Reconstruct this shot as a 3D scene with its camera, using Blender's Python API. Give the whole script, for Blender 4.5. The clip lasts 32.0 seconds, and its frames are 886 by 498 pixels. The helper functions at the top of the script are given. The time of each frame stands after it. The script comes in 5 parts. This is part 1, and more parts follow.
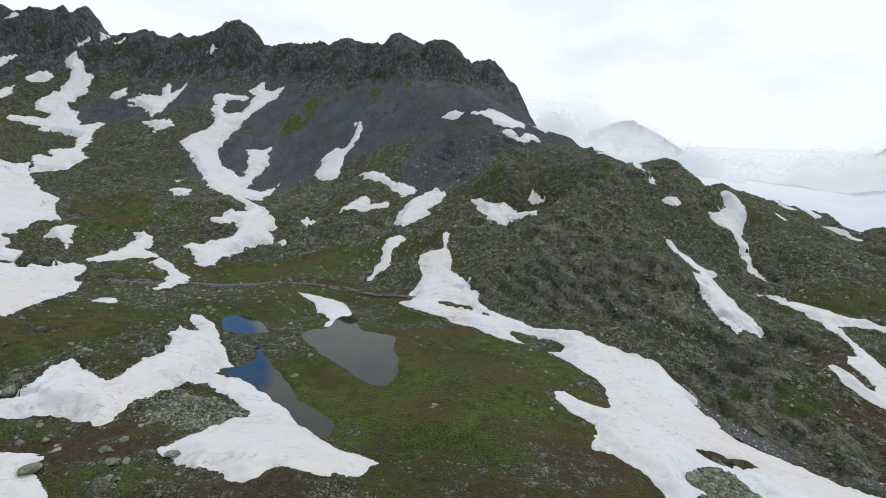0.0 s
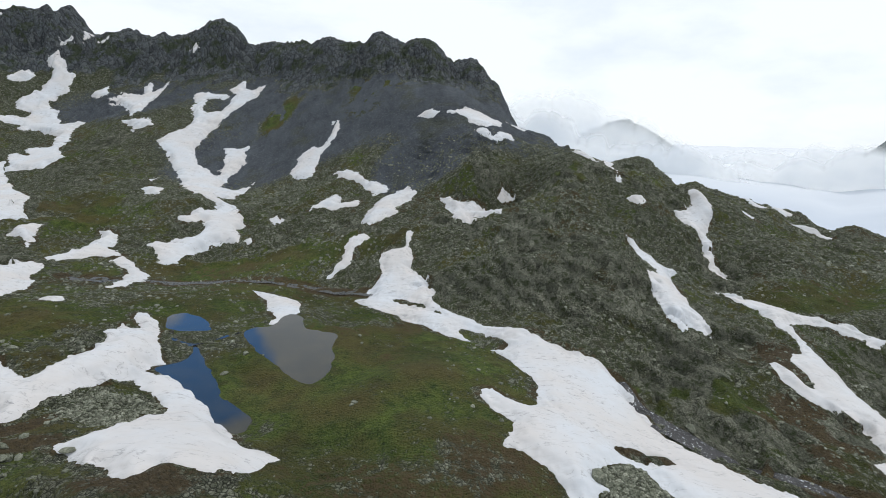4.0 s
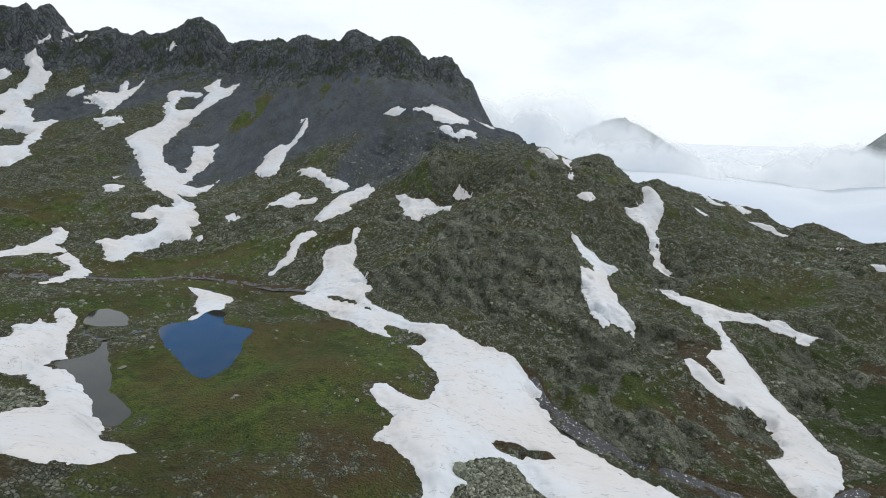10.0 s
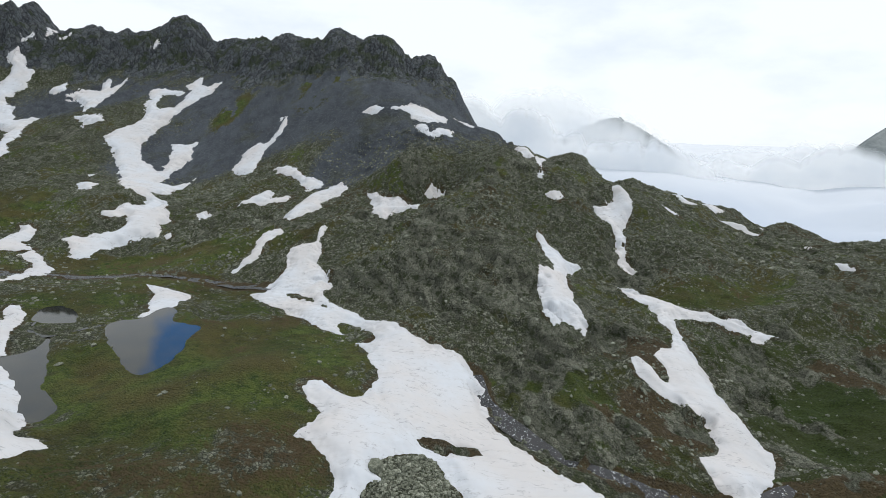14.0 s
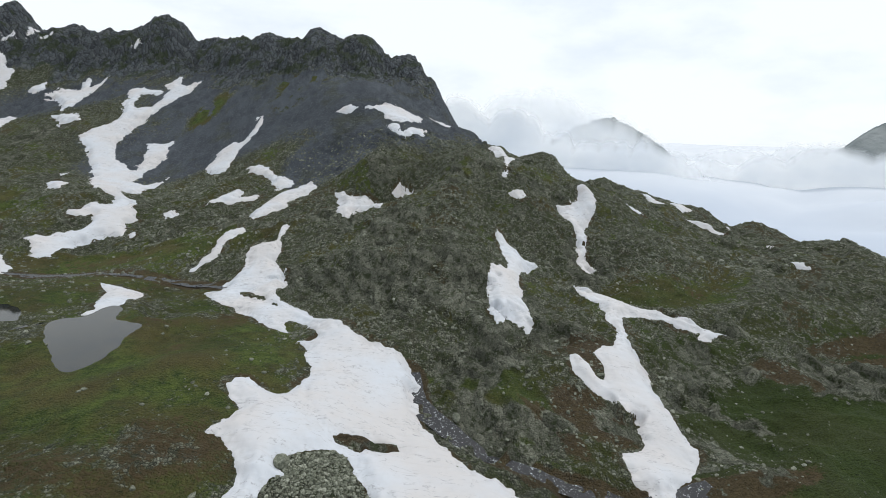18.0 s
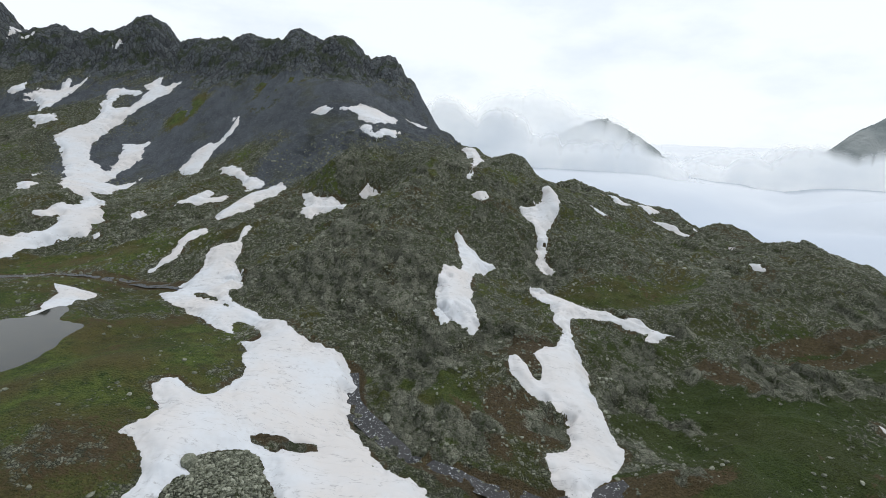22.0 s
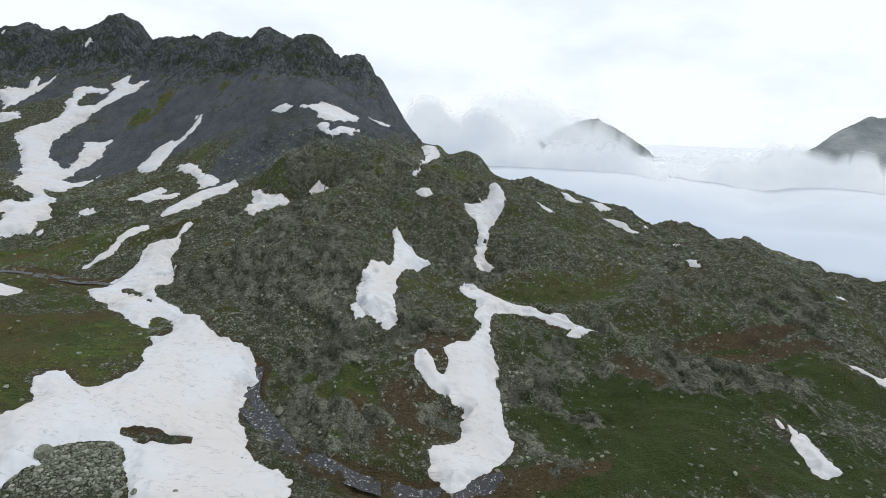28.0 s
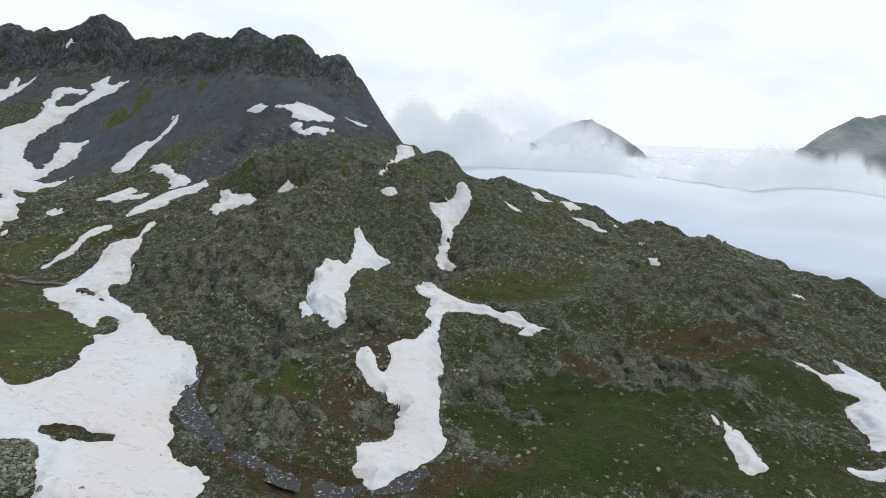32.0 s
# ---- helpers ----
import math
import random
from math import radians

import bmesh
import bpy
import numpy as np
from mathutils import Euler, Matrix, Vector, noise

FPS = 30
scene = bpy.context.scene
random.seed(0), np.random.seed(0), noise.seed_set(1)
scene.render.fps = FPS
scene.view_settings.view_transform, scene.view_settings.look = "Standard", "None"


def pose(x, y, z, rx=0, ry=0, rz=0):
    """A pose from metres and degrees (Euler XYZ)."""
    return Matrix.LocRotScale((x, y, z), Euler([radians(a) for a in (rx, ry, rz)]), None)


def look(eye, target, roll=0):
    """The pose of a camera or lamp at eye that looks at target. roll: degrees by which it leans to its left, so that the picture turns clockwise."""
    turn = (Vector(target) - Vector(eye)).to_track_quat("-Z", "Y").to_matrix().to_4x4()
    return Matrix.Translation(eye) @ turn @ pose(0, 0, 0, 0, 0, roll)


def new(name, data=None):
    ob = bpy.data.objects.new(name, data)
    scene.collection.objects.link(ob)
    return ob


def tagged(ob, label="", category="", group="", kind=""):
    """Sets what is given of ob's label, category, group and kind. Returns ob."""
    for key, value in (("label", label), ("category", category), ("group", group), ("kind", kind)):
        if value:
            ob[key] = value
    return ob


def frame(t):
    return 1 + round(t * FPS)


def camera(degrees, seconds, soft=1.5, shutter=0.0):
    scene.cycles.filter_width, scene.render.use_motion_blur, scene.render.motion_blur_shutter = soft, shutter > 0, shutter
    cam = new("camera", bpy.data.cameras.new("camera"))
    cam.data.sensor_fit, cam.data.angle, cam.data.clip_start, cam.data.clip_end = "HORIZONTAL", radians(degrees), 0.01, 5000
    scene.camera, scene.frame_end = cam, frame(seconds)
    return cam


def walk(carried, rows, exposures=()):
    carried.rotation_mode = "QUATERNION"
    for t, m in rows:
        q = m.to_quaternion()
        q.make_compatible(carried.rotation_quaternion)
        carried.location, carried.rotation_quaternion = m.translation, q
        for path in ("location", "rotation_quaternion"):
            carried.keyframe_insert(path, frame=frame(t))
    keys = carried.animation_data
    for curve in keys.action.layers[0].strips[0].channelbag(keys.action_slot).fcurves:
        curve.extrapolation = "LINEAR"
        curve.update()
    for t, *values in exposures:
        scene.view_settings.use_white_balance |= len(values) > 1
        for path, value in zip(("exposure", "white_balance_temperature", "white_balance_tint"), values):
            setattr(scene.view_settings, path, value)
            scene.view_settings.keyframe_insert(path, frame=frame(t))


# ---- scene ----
# ---- camera ----
cam = camera(83.66, 32.0, soft=0.5)
EYE, TILT, LEAN = 60.0, -13.0, -2.2
ROWS = [
    (0, 0.43, -1.20, 0.41, 0.136, -0.079, 0.047),
    (0.5, 2.61, -1.20, 0.31, 0.157, -0.085, 0.069),
    (1, 4.80, -1.21, 0.29, 0.168, -0.114, 0.057),
    (1.5, 6.99, -1.28, 0.28, 0.180, -0.115, 0.074),
    (2, 9.27, -1.27, 0.30, 0.201, -0.148, 0.072),
    (2.5, 11.56, -1.27, 0.26, 0.199, -0.169, 0.076),
    (3, 13.80, -1.29, 0.20, 0.183, -0.170, 0.056),
    (3.5, 15.99, -1.22, 0.14, 0.203, -0.177, 0.084),
    (5.5, 25.20, -1.19, -0.54, 0.170, -0.186, 0.080),
    (6, 27.53, -1.15, -0.62, 0.188, -0.193, 0.085),
    (6.5, 29.84, -1.22, -0.79, 0.206, -0.193, 0.057),
    (7, 32.10, -1.22, -0.87, 0.216, -0.186, 0.025),
    (7.5, 34.29, -1.20, -0.90, 0.275, -0.196, 0.049),
    (8, 36.51, -1.25, -1.00, 0.306, -0.254, 0.060),
    (8.5, 38.72, -1.27, -1.07, 0.357, -0.253, 0.049),
    (9, 40.85, -1.24, -1.08, 0.406, -0.263, 0.055),
    (9.5, 42.78, -1.30, -1.07, 0.422, -0.275, 0.037),
    (10, 44.70, -1.25, -1.04, 0.452, -0.293, 0.059),
    (10.5, 46.46, -1.35, -0.99, 0.455, -0.305, 0.080),
    (11, 48.17, -1.38, -1.04, 0.451, -0.333, 0.098),
    (11.5, 49.79, -1.34, -1.21, 0.443, -0.331, 0.073),
    (12, 51.62, -1.27, -1.39, 0.406, -0.325, 0.018),
    (12.5, 53.75, -1.35, -1.48, 0.389, -0.310, -0.016),
    (13, 55.94, -1.32, -1.54, 0.366, -0.328, -0.010),
    (13.5, 58.13, -1.28, -1.51, 0.380, -0.354, -0.021),
    (14, 60.39, -1.24, -1.56, 0.361, -0.365, -0.048),
    (14.5, 62.67, -1.25, -1.62, 0.354, -0.399, -0.032),
    (16.5, 71.53, -1.58, -2.16, 0.243, -0.385, 0.005),
    (17, 73.78, -1.71, -2.12, 0.236, -0.385, -0.026),
    (17.5, 75.96, -1.79, -2.07, 0.221, -0.384, -0.042),
    (18, 78.16, -1.90, -2.09, 0.182, -0.367, -0.050),
    (18.5, 80.40, -2.02, -2.10, 0.152, -0.362, -0.068),
    (19, 82.51, -2.20, -2.02, 0.123, -0.321, -0.128),
    (19.5, 84.62, -2.35, -1.94, 0.090, -0.321, -0.116),
    (20, 86.92, -2.54, -1.82, 0.072, -0.355, -0.123),
    (20.5, 89.12, -2.71, -1.76, 0.039, -0.346, -0.137),
    (21, 91.31, -2.84, -1.77, -0.003, -0.309, -0.142),
    (21.5, 93.45, -2.91, -1.79, -0.033, -0.300, -0.150),
    (22, 95.68, -2.97, -1.79, -0.055, -0.300, -0.160),
    (22.5, 97.96, -3.04, -1.87, -0.074, -0.311, -0.154),
    (23, 100.32, -3.12, -1.95, -0.073, -0.299, -0.171),
    (23.5, 102.64, -3.16, -2.11, -0.075, -0.323, -0.159),
    (24, 105.00, -3.14, -2.33, -0.108, -0.324, -0.137),
    (24.5, 107.21, -3.06, -2.44, -0.165, -0.341, -0.130),
    (25, 109.59, -3.09, -2.57, -0.169, -0.307, -0.142),
    (25.5, 111.86, -3.10, -2.77, -0.164, -0.312, -0.161),
    (27.5, 120.88, -3.18, -3.48, -0.269, -0.267, -0.135),
    (28, 123.20, -3.27, -3.62, -0.288, -0.259, -0.112),
    (28.5, 125.47, -3.33, -3.78, -0.314, -0.244, -0.102),
    (29, 127.64, -3.30, -4.04, -0.345, -0.186, -0.098),
    (29.5, 129.74, -3.27, -4.36, -0.336, -0.148, -0.087),
    (30, 131.91, -3.26, -4.55, -0.375, -0.134, -0.050),
    (30.5, 134.02, -3.31, -4.60, -0.400, -0.111, -0.062),
    (31, 136.17, -3.35, -4.67, -0.407, -0.090, -0.022),
    (31.5, 138.16, -3.38, -4.73, -0.414, -0.097, 0.009),
    (32, 140.18, -3.37, -4.71, -0.452, -0.107, 0.024),
]
walk(cam, [(t, pose(0, 0, EYE, TILT, LEAN, 0) @ pose(x, y, z, 90 + pitch, roll, yaw)) for t, x, y, z, yaw, pitch, roll in ROWS])

# ---- world and light ----
world = bpy.data.worlds.new("overcast_sky")
scene.world = world
world.use_nodes = True
wn, wl = world.node_tree.nodes, world.node_tree.links
wn.clear()
w_out, w_bg = wn.new("ShaderNodeOutputWorld"), wn.new("ShaderNodeBackground")
w_sky = wn.new("ShaderNodeTexSky")
w_sky.sky_type, w_sky.sun_disc = "NISHITA", False
w_sky.sun_elevation, w_sky.sun_rotation = radians(57), radians(51)
w_gain = wn.new("ShaderNodeMixRGB")
w_gain.blend_type = "MULTIPLY"
w_gain.inputs[0].default_value, w_gain.inputs[2].default_value = 1.0, (0.1, 0.1, 0.1, 1)
w_mix = wn.new("ShaderNodeMixRGB")
w_co, w_map, w_noise, w_ramp = wn.new("ShaderNodeTexCoord"), wn.new("ShaderNodeMapping"), wn.new("ShaderNodeTexNoise"), wn.new("ShaderNodeValToRGB")
w_map.inputs["Scale"].default_value = (1.0, 1.0, 2.6)
w_noise.inputs["Scale"].default_value, w_noise.inputs["Detail"].default_value, w_noise.inputs["Roughness"].default_value = 3.1, 6, 0.55
w_ramp.color_ramp.elements[0].position, w_ramp.color_ramp.elements[0].color = 0.3, (0.86, 0.95, 1.05, 1)
w_ramp.color_ramp.elements[1].position, w_ramp.color_ramp.elements[1].color = 0.52, (1.06, 1.13, 1.18, 1)
w_mix.inputs[0].default_value = 0.94
w_mix.inputs[2].default_value = (0.95, 0.96, 0.97, 1)
wl.new(w_co.outputs["Generated"], w_map.inputs[0])
wl.new(w_map.outputs[0], w_noise.inputs[0])
wl.new(w_noise.outputs[0], w_ramp.inputs[0])
wl.new(w_sky.outputs[0], w_gain.inputs[1])
wl.new(w_gain.outputs[0], w_mix.inputs[1])
wl.new(w_ramp.outputs[0], w_mix.inputs[2])
# one gap of blue in the overcast, high over the ridge
w_dot, w_gap, w_blue = wn.new("ShaderNodeVectorMath"), wn.new("ShaderNodeMapRange"), wn.new("ShaderNodeMixRGB")
w_dot.operation = "DOT_PRODUCT"
w_dot.inputs[1].default_value = Vector((math.sin(radians(-26.5)) * math.cos(radians(25)), math.cos(radians(-26.5)) * math.cos(radians(25)), math.sin(radians(25))))
w_wob, w_wobbled = wn.new("ShaderNodeTexNoise"), wn.new("ShaderNodeMath")
w_wob.inputs["Scale"].default_value, w_wob.inputs["Detail"].default_value = 14.0, 4
w_wobbled.operation = "MULTIPLY_ADD"
w_wobbled.inputs[1].default_value = 0.008
w_gap.inputs[1].default_value, w_gap.inputs[2].default_value = 0.9975, 0.9998
w_blue.inputs[2].default_value = (0.2, 0.58, 1.35, 1)
wl.new(w_co.outputs["Generated"], w_dot.inputs[0])
wl.new(w_co.outputs["Generated"], w_wob.inputs[0])
wl.new(w_wob.outputs[0], w_wobbled.inputs[0])
wl.new(w_dot.outputs["Value"], w_wobbled.inputs[2])
wl.new(w_wobbled.outputs[0], w_gap.inputs[0])
wl.new(w_gap.outputs[0], w_blue.inputs[0])
wl.new(w_mix.outputs[0], w_blue.inputs[1])
wl.new(w_blue.outputs[0], w_bg.inputs[0])
wl.new(w_bg.outputs[0], w_out.inputs[0])
w_bg.inputs[1].default_value = 0.94
sun = new("sun", bpy.data.lights.new("sun", "SUN"))
sun.data.energy, sun.data.angle, sun.data.color = 1.4, radians(14), (1.0, 0.97, 0.93)
sun.matrix_world = look((0, 0, 0), (-0.42, -0.34, -0.84))


# ---- relief: plain functions of the plan ----
def hashed(ix, iy, seed):
    n = (ix.astype(np.int64) * 374761393 + iy.astype(np.int64) * 668265263 + seed * 1442695041) & 0x7FFFFFFF
    n = ((n ^ (n >> 13)) * 1274126177) & 0x7FFFFFFF
    n = ((n ^ (n >> 16)) * 1103515245) & 0x7FFFFFFF
    return (n & 0xFFFF) / 32767.5 - 1.0


def value_noise(x, y, scale, seed):
    """Smooth noise from -1 to 1 with lumps of about scale metres."""
    u, v = x / scale, y / scale
    iu, iv = np.floor(u), np.floor(v)
    fu, fv = u - iu, v - iv
    fu, fv = fu * fu * fu * (fu * (fu * 6 - 15) + 10), fv * fv * fv * (fv * (fv * 6 - 15) + 10)
    a, b = hashed(iu, iv, seed), hashed(iu + 1, iv, seed)
    c, d = hashed(iu, iv + 1, seed), hashed(iu + 1, iv + 1, seed)
    return (a * (1 - fu) + b * fu) * (1 - fv) + (c * (1 - fu) + d * fu) * fv


def fbm(x, y, scale, octaves, seed, gain=0.5):
    total, weight = 0.0, 1.0
    for k in range(octaves):
        a = 0.6 + 0.9 * k
        total = total + weight * value_noise(x * math.cos(a) - y * math.sin(a), x * math.sin(a) + y * math.cos(a), scale / 2.03 ** k, seed + 17 * k)
        weight *= gain
    return total


def ridged(x, y, scale, octaves, seed, gain=0.5):
    total, weight = 0.0, 1.0
    for k in range(octaves):
        a = 0.4 + 1.1 * k
        total = total + weight * (1 - 2 * np.abs(value_noise(x * math.cos(a) - y * math.sin(a), x * math.sin(a) + y * math.cos(a), scale / 2.03 ** k, seed + 31 * k)))
        weight *= gain
    return total


def step(a, b, v):
    w = np.clip((v - a) / (b - a), 0, 1)
    return w * w * (3 - 2 * w)


def blob(x, y, cx, cy, rx, ry, turn=0.0):
    """One inside an ellipse, falling to zero outside."""
    c, s = math.cos(radians(turn)), math.sin(radians(turn))
    u, v = ((x - cx) * c + (y - cy) * s) / rx, (-(x - cx) * s + (y - cy) * c) / ry
    return np.exp(-(u * u + v * v) ** 2)


SWELLS = []


def swell(x, y, radius, height):
    """A rounded rise, or a hollow where the height is negative."""
    SWELLS.append((x, y, radius, height))


swell(-110, 250, 60, -26.2)
swell(-10, 500, 60, 28.2)
swell(-320, 560, 100, 20.4)
swell(-60, 0, 60, 27.7)
swell(282, 318, 38, -21.2)
swell(-310, 450, 60, -13.2)
swell(182, 165, 24, -4.9)
swell(101, 137, 24, -6.2)
swell(-6, 188, 38, -15.4)
swell(164, 127, 15, 0.7)
swell(77, 185, 24, -2.1)
swell(30, 106, 15, 0.9)
swell(138, 310, 38, 5.4)
swell(255, 194, 24, 14.4)
swell(40, 400, 60, 10.9)
swell(-39, 94, 15, 5.1)
swell(84, 111, 15, -3.7)
swell(143, 103, 15, 3.6)
swell(-27, 223, 24, 10.4)
swell(-144, 280, 38, 11.2)
swell(-260, 300, 60, -28.9)
swell(218, 151, 15, -2.1)
swell(123, 206, 24, -13.0)
swell(-74, 108, 15, 3.4)
swell(30, 143, 15, -3.6)
swell(245, 273, 24, -4.0)
swell(-110, 500, 60, -4.0)
swell(83, 220, 24, -0.0)
swell(49, 88, 15, 3.4)
swell(-28, 199, 15, -6.0)
swell(14, 69, 15, 5.4)
swell(221, 240, 24, -3.7)
swell(-110, 350, 60, -30.1)
swell(-85, 212, 24, -6.9)
swell(122, 160, 15, 2.0)
swell(266, 228, 24, 5.2)
swell(278, 169, 15, 1.6)
swell(-47, 298, 24, -1.8)
swell(-40, 138, 15, -2.3)
swell(74, 126, 15, -2.3)
swell(240, 0, 60, 17.3)
swell(258, 143, 15, 2.8)
swell(204, 190, 15, 11.1)
swell(157, 267, 24, 9.8)
swell(-360, 150, 60, -20.5)
swell(-12, 143, 15, 1.3)
swell(-16, 61, 15, 8.1)
swell(32, 314, 24, 5.6)
swell(3, 317, 24, -10.8)
swell(44, 274, 24, -17.5)
swell(228, 330, 24, -5.9)
swell(159, 233, 24, -10.3)
swell(-135, 178, 38, -5.6)
swell(90, 450, 60, -12.8)
swell(117, 271, 24, -4.7)
swell(240, 400, 60, -14.2)
swell(-94, 288, 24, 1.4)
swell(-75, 140, 15, -2.8)
swell(44, 173, 15, -14.9)
swell(44, 117, 15, -3.3)
swell(233, 157, 15, -0.8)
swell(-210, 600, 60, 21.6)
swell(-410, 600, 60, 24.6)
swell(-260, 600, 60, 17.8)
swell(2, 236, 24, -6.6)
swell(-12, 108, 15, -4.7)
swell(-460, 350, 60, -13.0)
swell(-260, 150, 60, -9.0)
swell(257, 296, 24, 10.7)
swell(189, 105, 15, 3.1)
swell(340, 50, 60, 12.5)
swell(-210, 50, 60, 9.9)
swell(-23, 279, 24, -3.6)
swell(-310, 350, 60, -18.3)
swell(235, 203, 24, -6.2)
swell(193, 193, 15, -11.7)
swell(177, 133, 15, -8.1)
swell(152, 143, 15, -2.2)
swell(195, 141, 15, 7.8)
swell(-360, 450, 60, -26.2)
swell(-160, 450, 60, -2.2)
swell(75, 285, 24, 0.2)
swell(90, 0, 60, 16.8)
swell(115, 92, 15, -2.5)
swell(71, 94, 15, -3.4)
swell(177, 213, 24, 4.3)
swell(217, 175, 15, -1.9)
swell(-460, 600, 60, 13.7)
swell(26, 119, 15, 3.8)
swell(3, 126, 15, -1.5)
swell(-4, 80, 15, -6.9)
swell(-4, 98, 15, 6.5)
swell(130, 107, 15, -11.7)
swell(245, 181, 15, -2.4)
swell(109, 105, 15, 3.9)
swell(-460, 550, 60, 8.0)
swell(44, 182, 15, 13.8)
swell(-196, 252, 38, -0.6)
swell(-210, 500, 60, -10.5)
swell(40, 550, 60, 21.0)
swell(4, 291, 24, 3.1)
swell(37, 253, 24, 3.3)
swell(194, 155, 15, -3.6)
swell(-160, 600, 60, 21.5)
swell(-60, 450, 60, 12.3)
swell(-60, 550, 60, 26.7)
swell(-37, 101, 15, -9.7)
swell(119, 140, 15, 1.0)
swell(214, 91, 15, 0.8)
swell(-143, 241, 24, -2.1)
swell(-160, 273, 24, -11.3)
swell(-144, 280, 24, 12.0)
swell(-20, 93, 15, 2.0)
swell(103, 205, 24, 8.0)
swell(98, 182, 15, 0.6)
swell(77, 185, 15, 8.8)
swell(90, 550, 60, 15.2)
swell(-44, 228, 24, -5.3)
swell(-110, 600, 60, 16.5)
swell(-160, 550, 60, 7.3)
swell(-310, 250, 60, 1.4)
swell(184, 324, 24, -1.4)
swell(116, 242, 24, -0.9)
swell(-17, 310, 24, -3.5)
swell(-510, 600, 60, 9.9)
swell(-30, 160, 9, 2.4)
swell(-2, 152, 8, 1.3)
swell(326, 292, 20, -13.0)
swell(315, 322, 10, -4.0)
swell(317, 228, 14, -4.5)
swell(226, 314, 16, 6.0)
swell(205, 292, 12, 2.0)
swell(160, 306, 5, -5.0)
swell(253, 297, 6, -4.0)
swell(88, 488, 12, -8.0)
swell(126, 376, 8, -2.5)
swell(130, 115, 8, 3.0)
swell(107, 145, 6, 2.0)
swell(143, 103, 6, -3.0)
swell(122, 100, 6, 2.0)
swell(108, 84, 9, -3.5)
swell(332, 276, 14, -5.0)
swell(92, 265, 34, 12.6)
swell(35, 383, 34, 1.2)
swell(268, 150, 60, -6.0)
swell(95, 151, 8, 4.8)
swell(162, 118, 12, -6.2)
swell(104, 217, 12, -4.8)
swell(109, 148, 8, -3.3)
swell(-171, 339, 60, -5.4)
swell(55, 286, 12, -12.1)
swell(-266, 487, 60, -8.1)
swell(47, 155, 8, 4.0)
swell(-56, 303, 12, 5.4)
swell(119, 136, 8, 2.9)
swell(-31, 202, 60, -2.1)
swell(5, 231, 12, 4.6)
swell(13, 87, 8, 1.8)
swell(261, 305, 60, -3.2)
swell(127, 179, 20, -2.1)
swell(174, 230, 12, 5.0)
swell(193, 174, 12, 5.2)
swell(231, 124, 8, 3.9)
swell(150, 213, 12, -2.8)
swell(142, 257, 12, -5.4)
swell(133, 227, 12, 6.4)
swell(80, 165, 12, 2.5)
swell(-2, 310, 12, -2.1)
swell(152, 133, 8, -2.7)
swell(-133, 404, 20, -4.5)
swell(70, 93, 8, 0.7)
swell(95, 136, 8, 2.2)
swell(13, 109, 8, 1.9)
swell(-184, 245, 34, -4.5)
swell(42, 285, 12, 21.5)
swell(44, 271, 12, -9.5)
swell(35, 249, 12, 2.9)
swell(-16, 413, 34, 5.0)
swell(132, 115, 8, 0.8)
swell(89, 286, 12, 7.2)
swell(124, 263, 12, 6.9)
swell(42, 344, 20, 7.4)
swell(177, 165, 12, -2.3)
swell(29, 105, 8, -0.7)
swell(-70, 403, 20, -2.2)
swell(154, 265, 12, 2.8)
swell(-18, 237, 12, -1.4)
swell(69, 189, 12, -2.4)
swell(48, 185, 12, 2.0)
swell(-91, 265, 34, 2.4)
swell(-11, 78, 8, -1.0)
swell(19, 397, 20, 9.8)
swell(108, 148, 8, 0.8)
swell(19, 180, 12, 1.4)
swell(89, 143, 8, -2.7)
swell(-24, 154, 20, -1.2)
swell(80, 165, 12, 1.0)
swell(55, 286, 12, -5.1)
swell(-80, 100, 34, -1.4)
swell(146, 212, 12, -0.7)
swell(-272, 401, 20, -4.2)
swell(266, 325, 12, -5.7)
swell(42, 285, 12, 8.5)
swell(41, 143, 8, -0.8)
swell(44, 271, 12, -3.5)
swell(35, 249, 12, 1.0)
swell(-91, 349, 20, 2.2)
swell(95, 151, 8, 1.5)
swell(231, 328, 20, 2.0)
swell(231, 190, 12, -1.1)
swell(153, 274, 12, -1.1)
swell(48, 185, 12, 1.0)
swell(8, 202, 12, -0.8)
swell(182, 140, 8, -1.0)
swell(19, 180, 20, -1.1)
swell(109, 148, 8, -1.1)
swell(95, 136, 8, 1.9)
swell(-24, 154, 8, -1.3)
swell(80, 165, 12, -1.3)
swell(48, 185, 12, -1.4)
swell(154, 265, 12, 8.5)
swell(47, 155, 12, 0.7)
swell(231, 190, 34, 0.6)
swell(213, 153, 8, -1.4)
swell(-266, 487, 20, -5.3)
swell(-274, 465, 20, 4.9)
swell(92, 265, 20, 0.9)
swell(-31, 202, 20, 0.6)
swell(153, 274, 12, -6.5)
swell(142, 257, 12, -3.4)
swell(131, 244, 12, 2.6)
swell(133, 227, 20, -0.8)
swell(-142, 185, 12, -2.0)
swell(86, 115, 8, -0.5)
swell(102, 168, 12, 0.6)
swell(42, 285, 12, 0.7)
swell(80, 435, 11, -6.0)
swell(264, 291, 11, 5.1)
swell(317, 209, 11, 5.1)
swell(141, 346, 11, 4.4)
swell(292, 325, 11, 4.2)
swell(92, 509, 11, -4.1)
swell(324, 255, 11, -3.8)
swell(327, 195, 11, 3.4)
swell(202, 324, 11, 3.4)
swell(158, 291, 11, -3.3)
swell(137, 349, 11, -7.3)
swell(246, 288, 11, -4.2)
swell(83, 453, 11, -3.9)
swell(313, 318, 11, -3.2)
swell(171, 317, 11, -3.1)
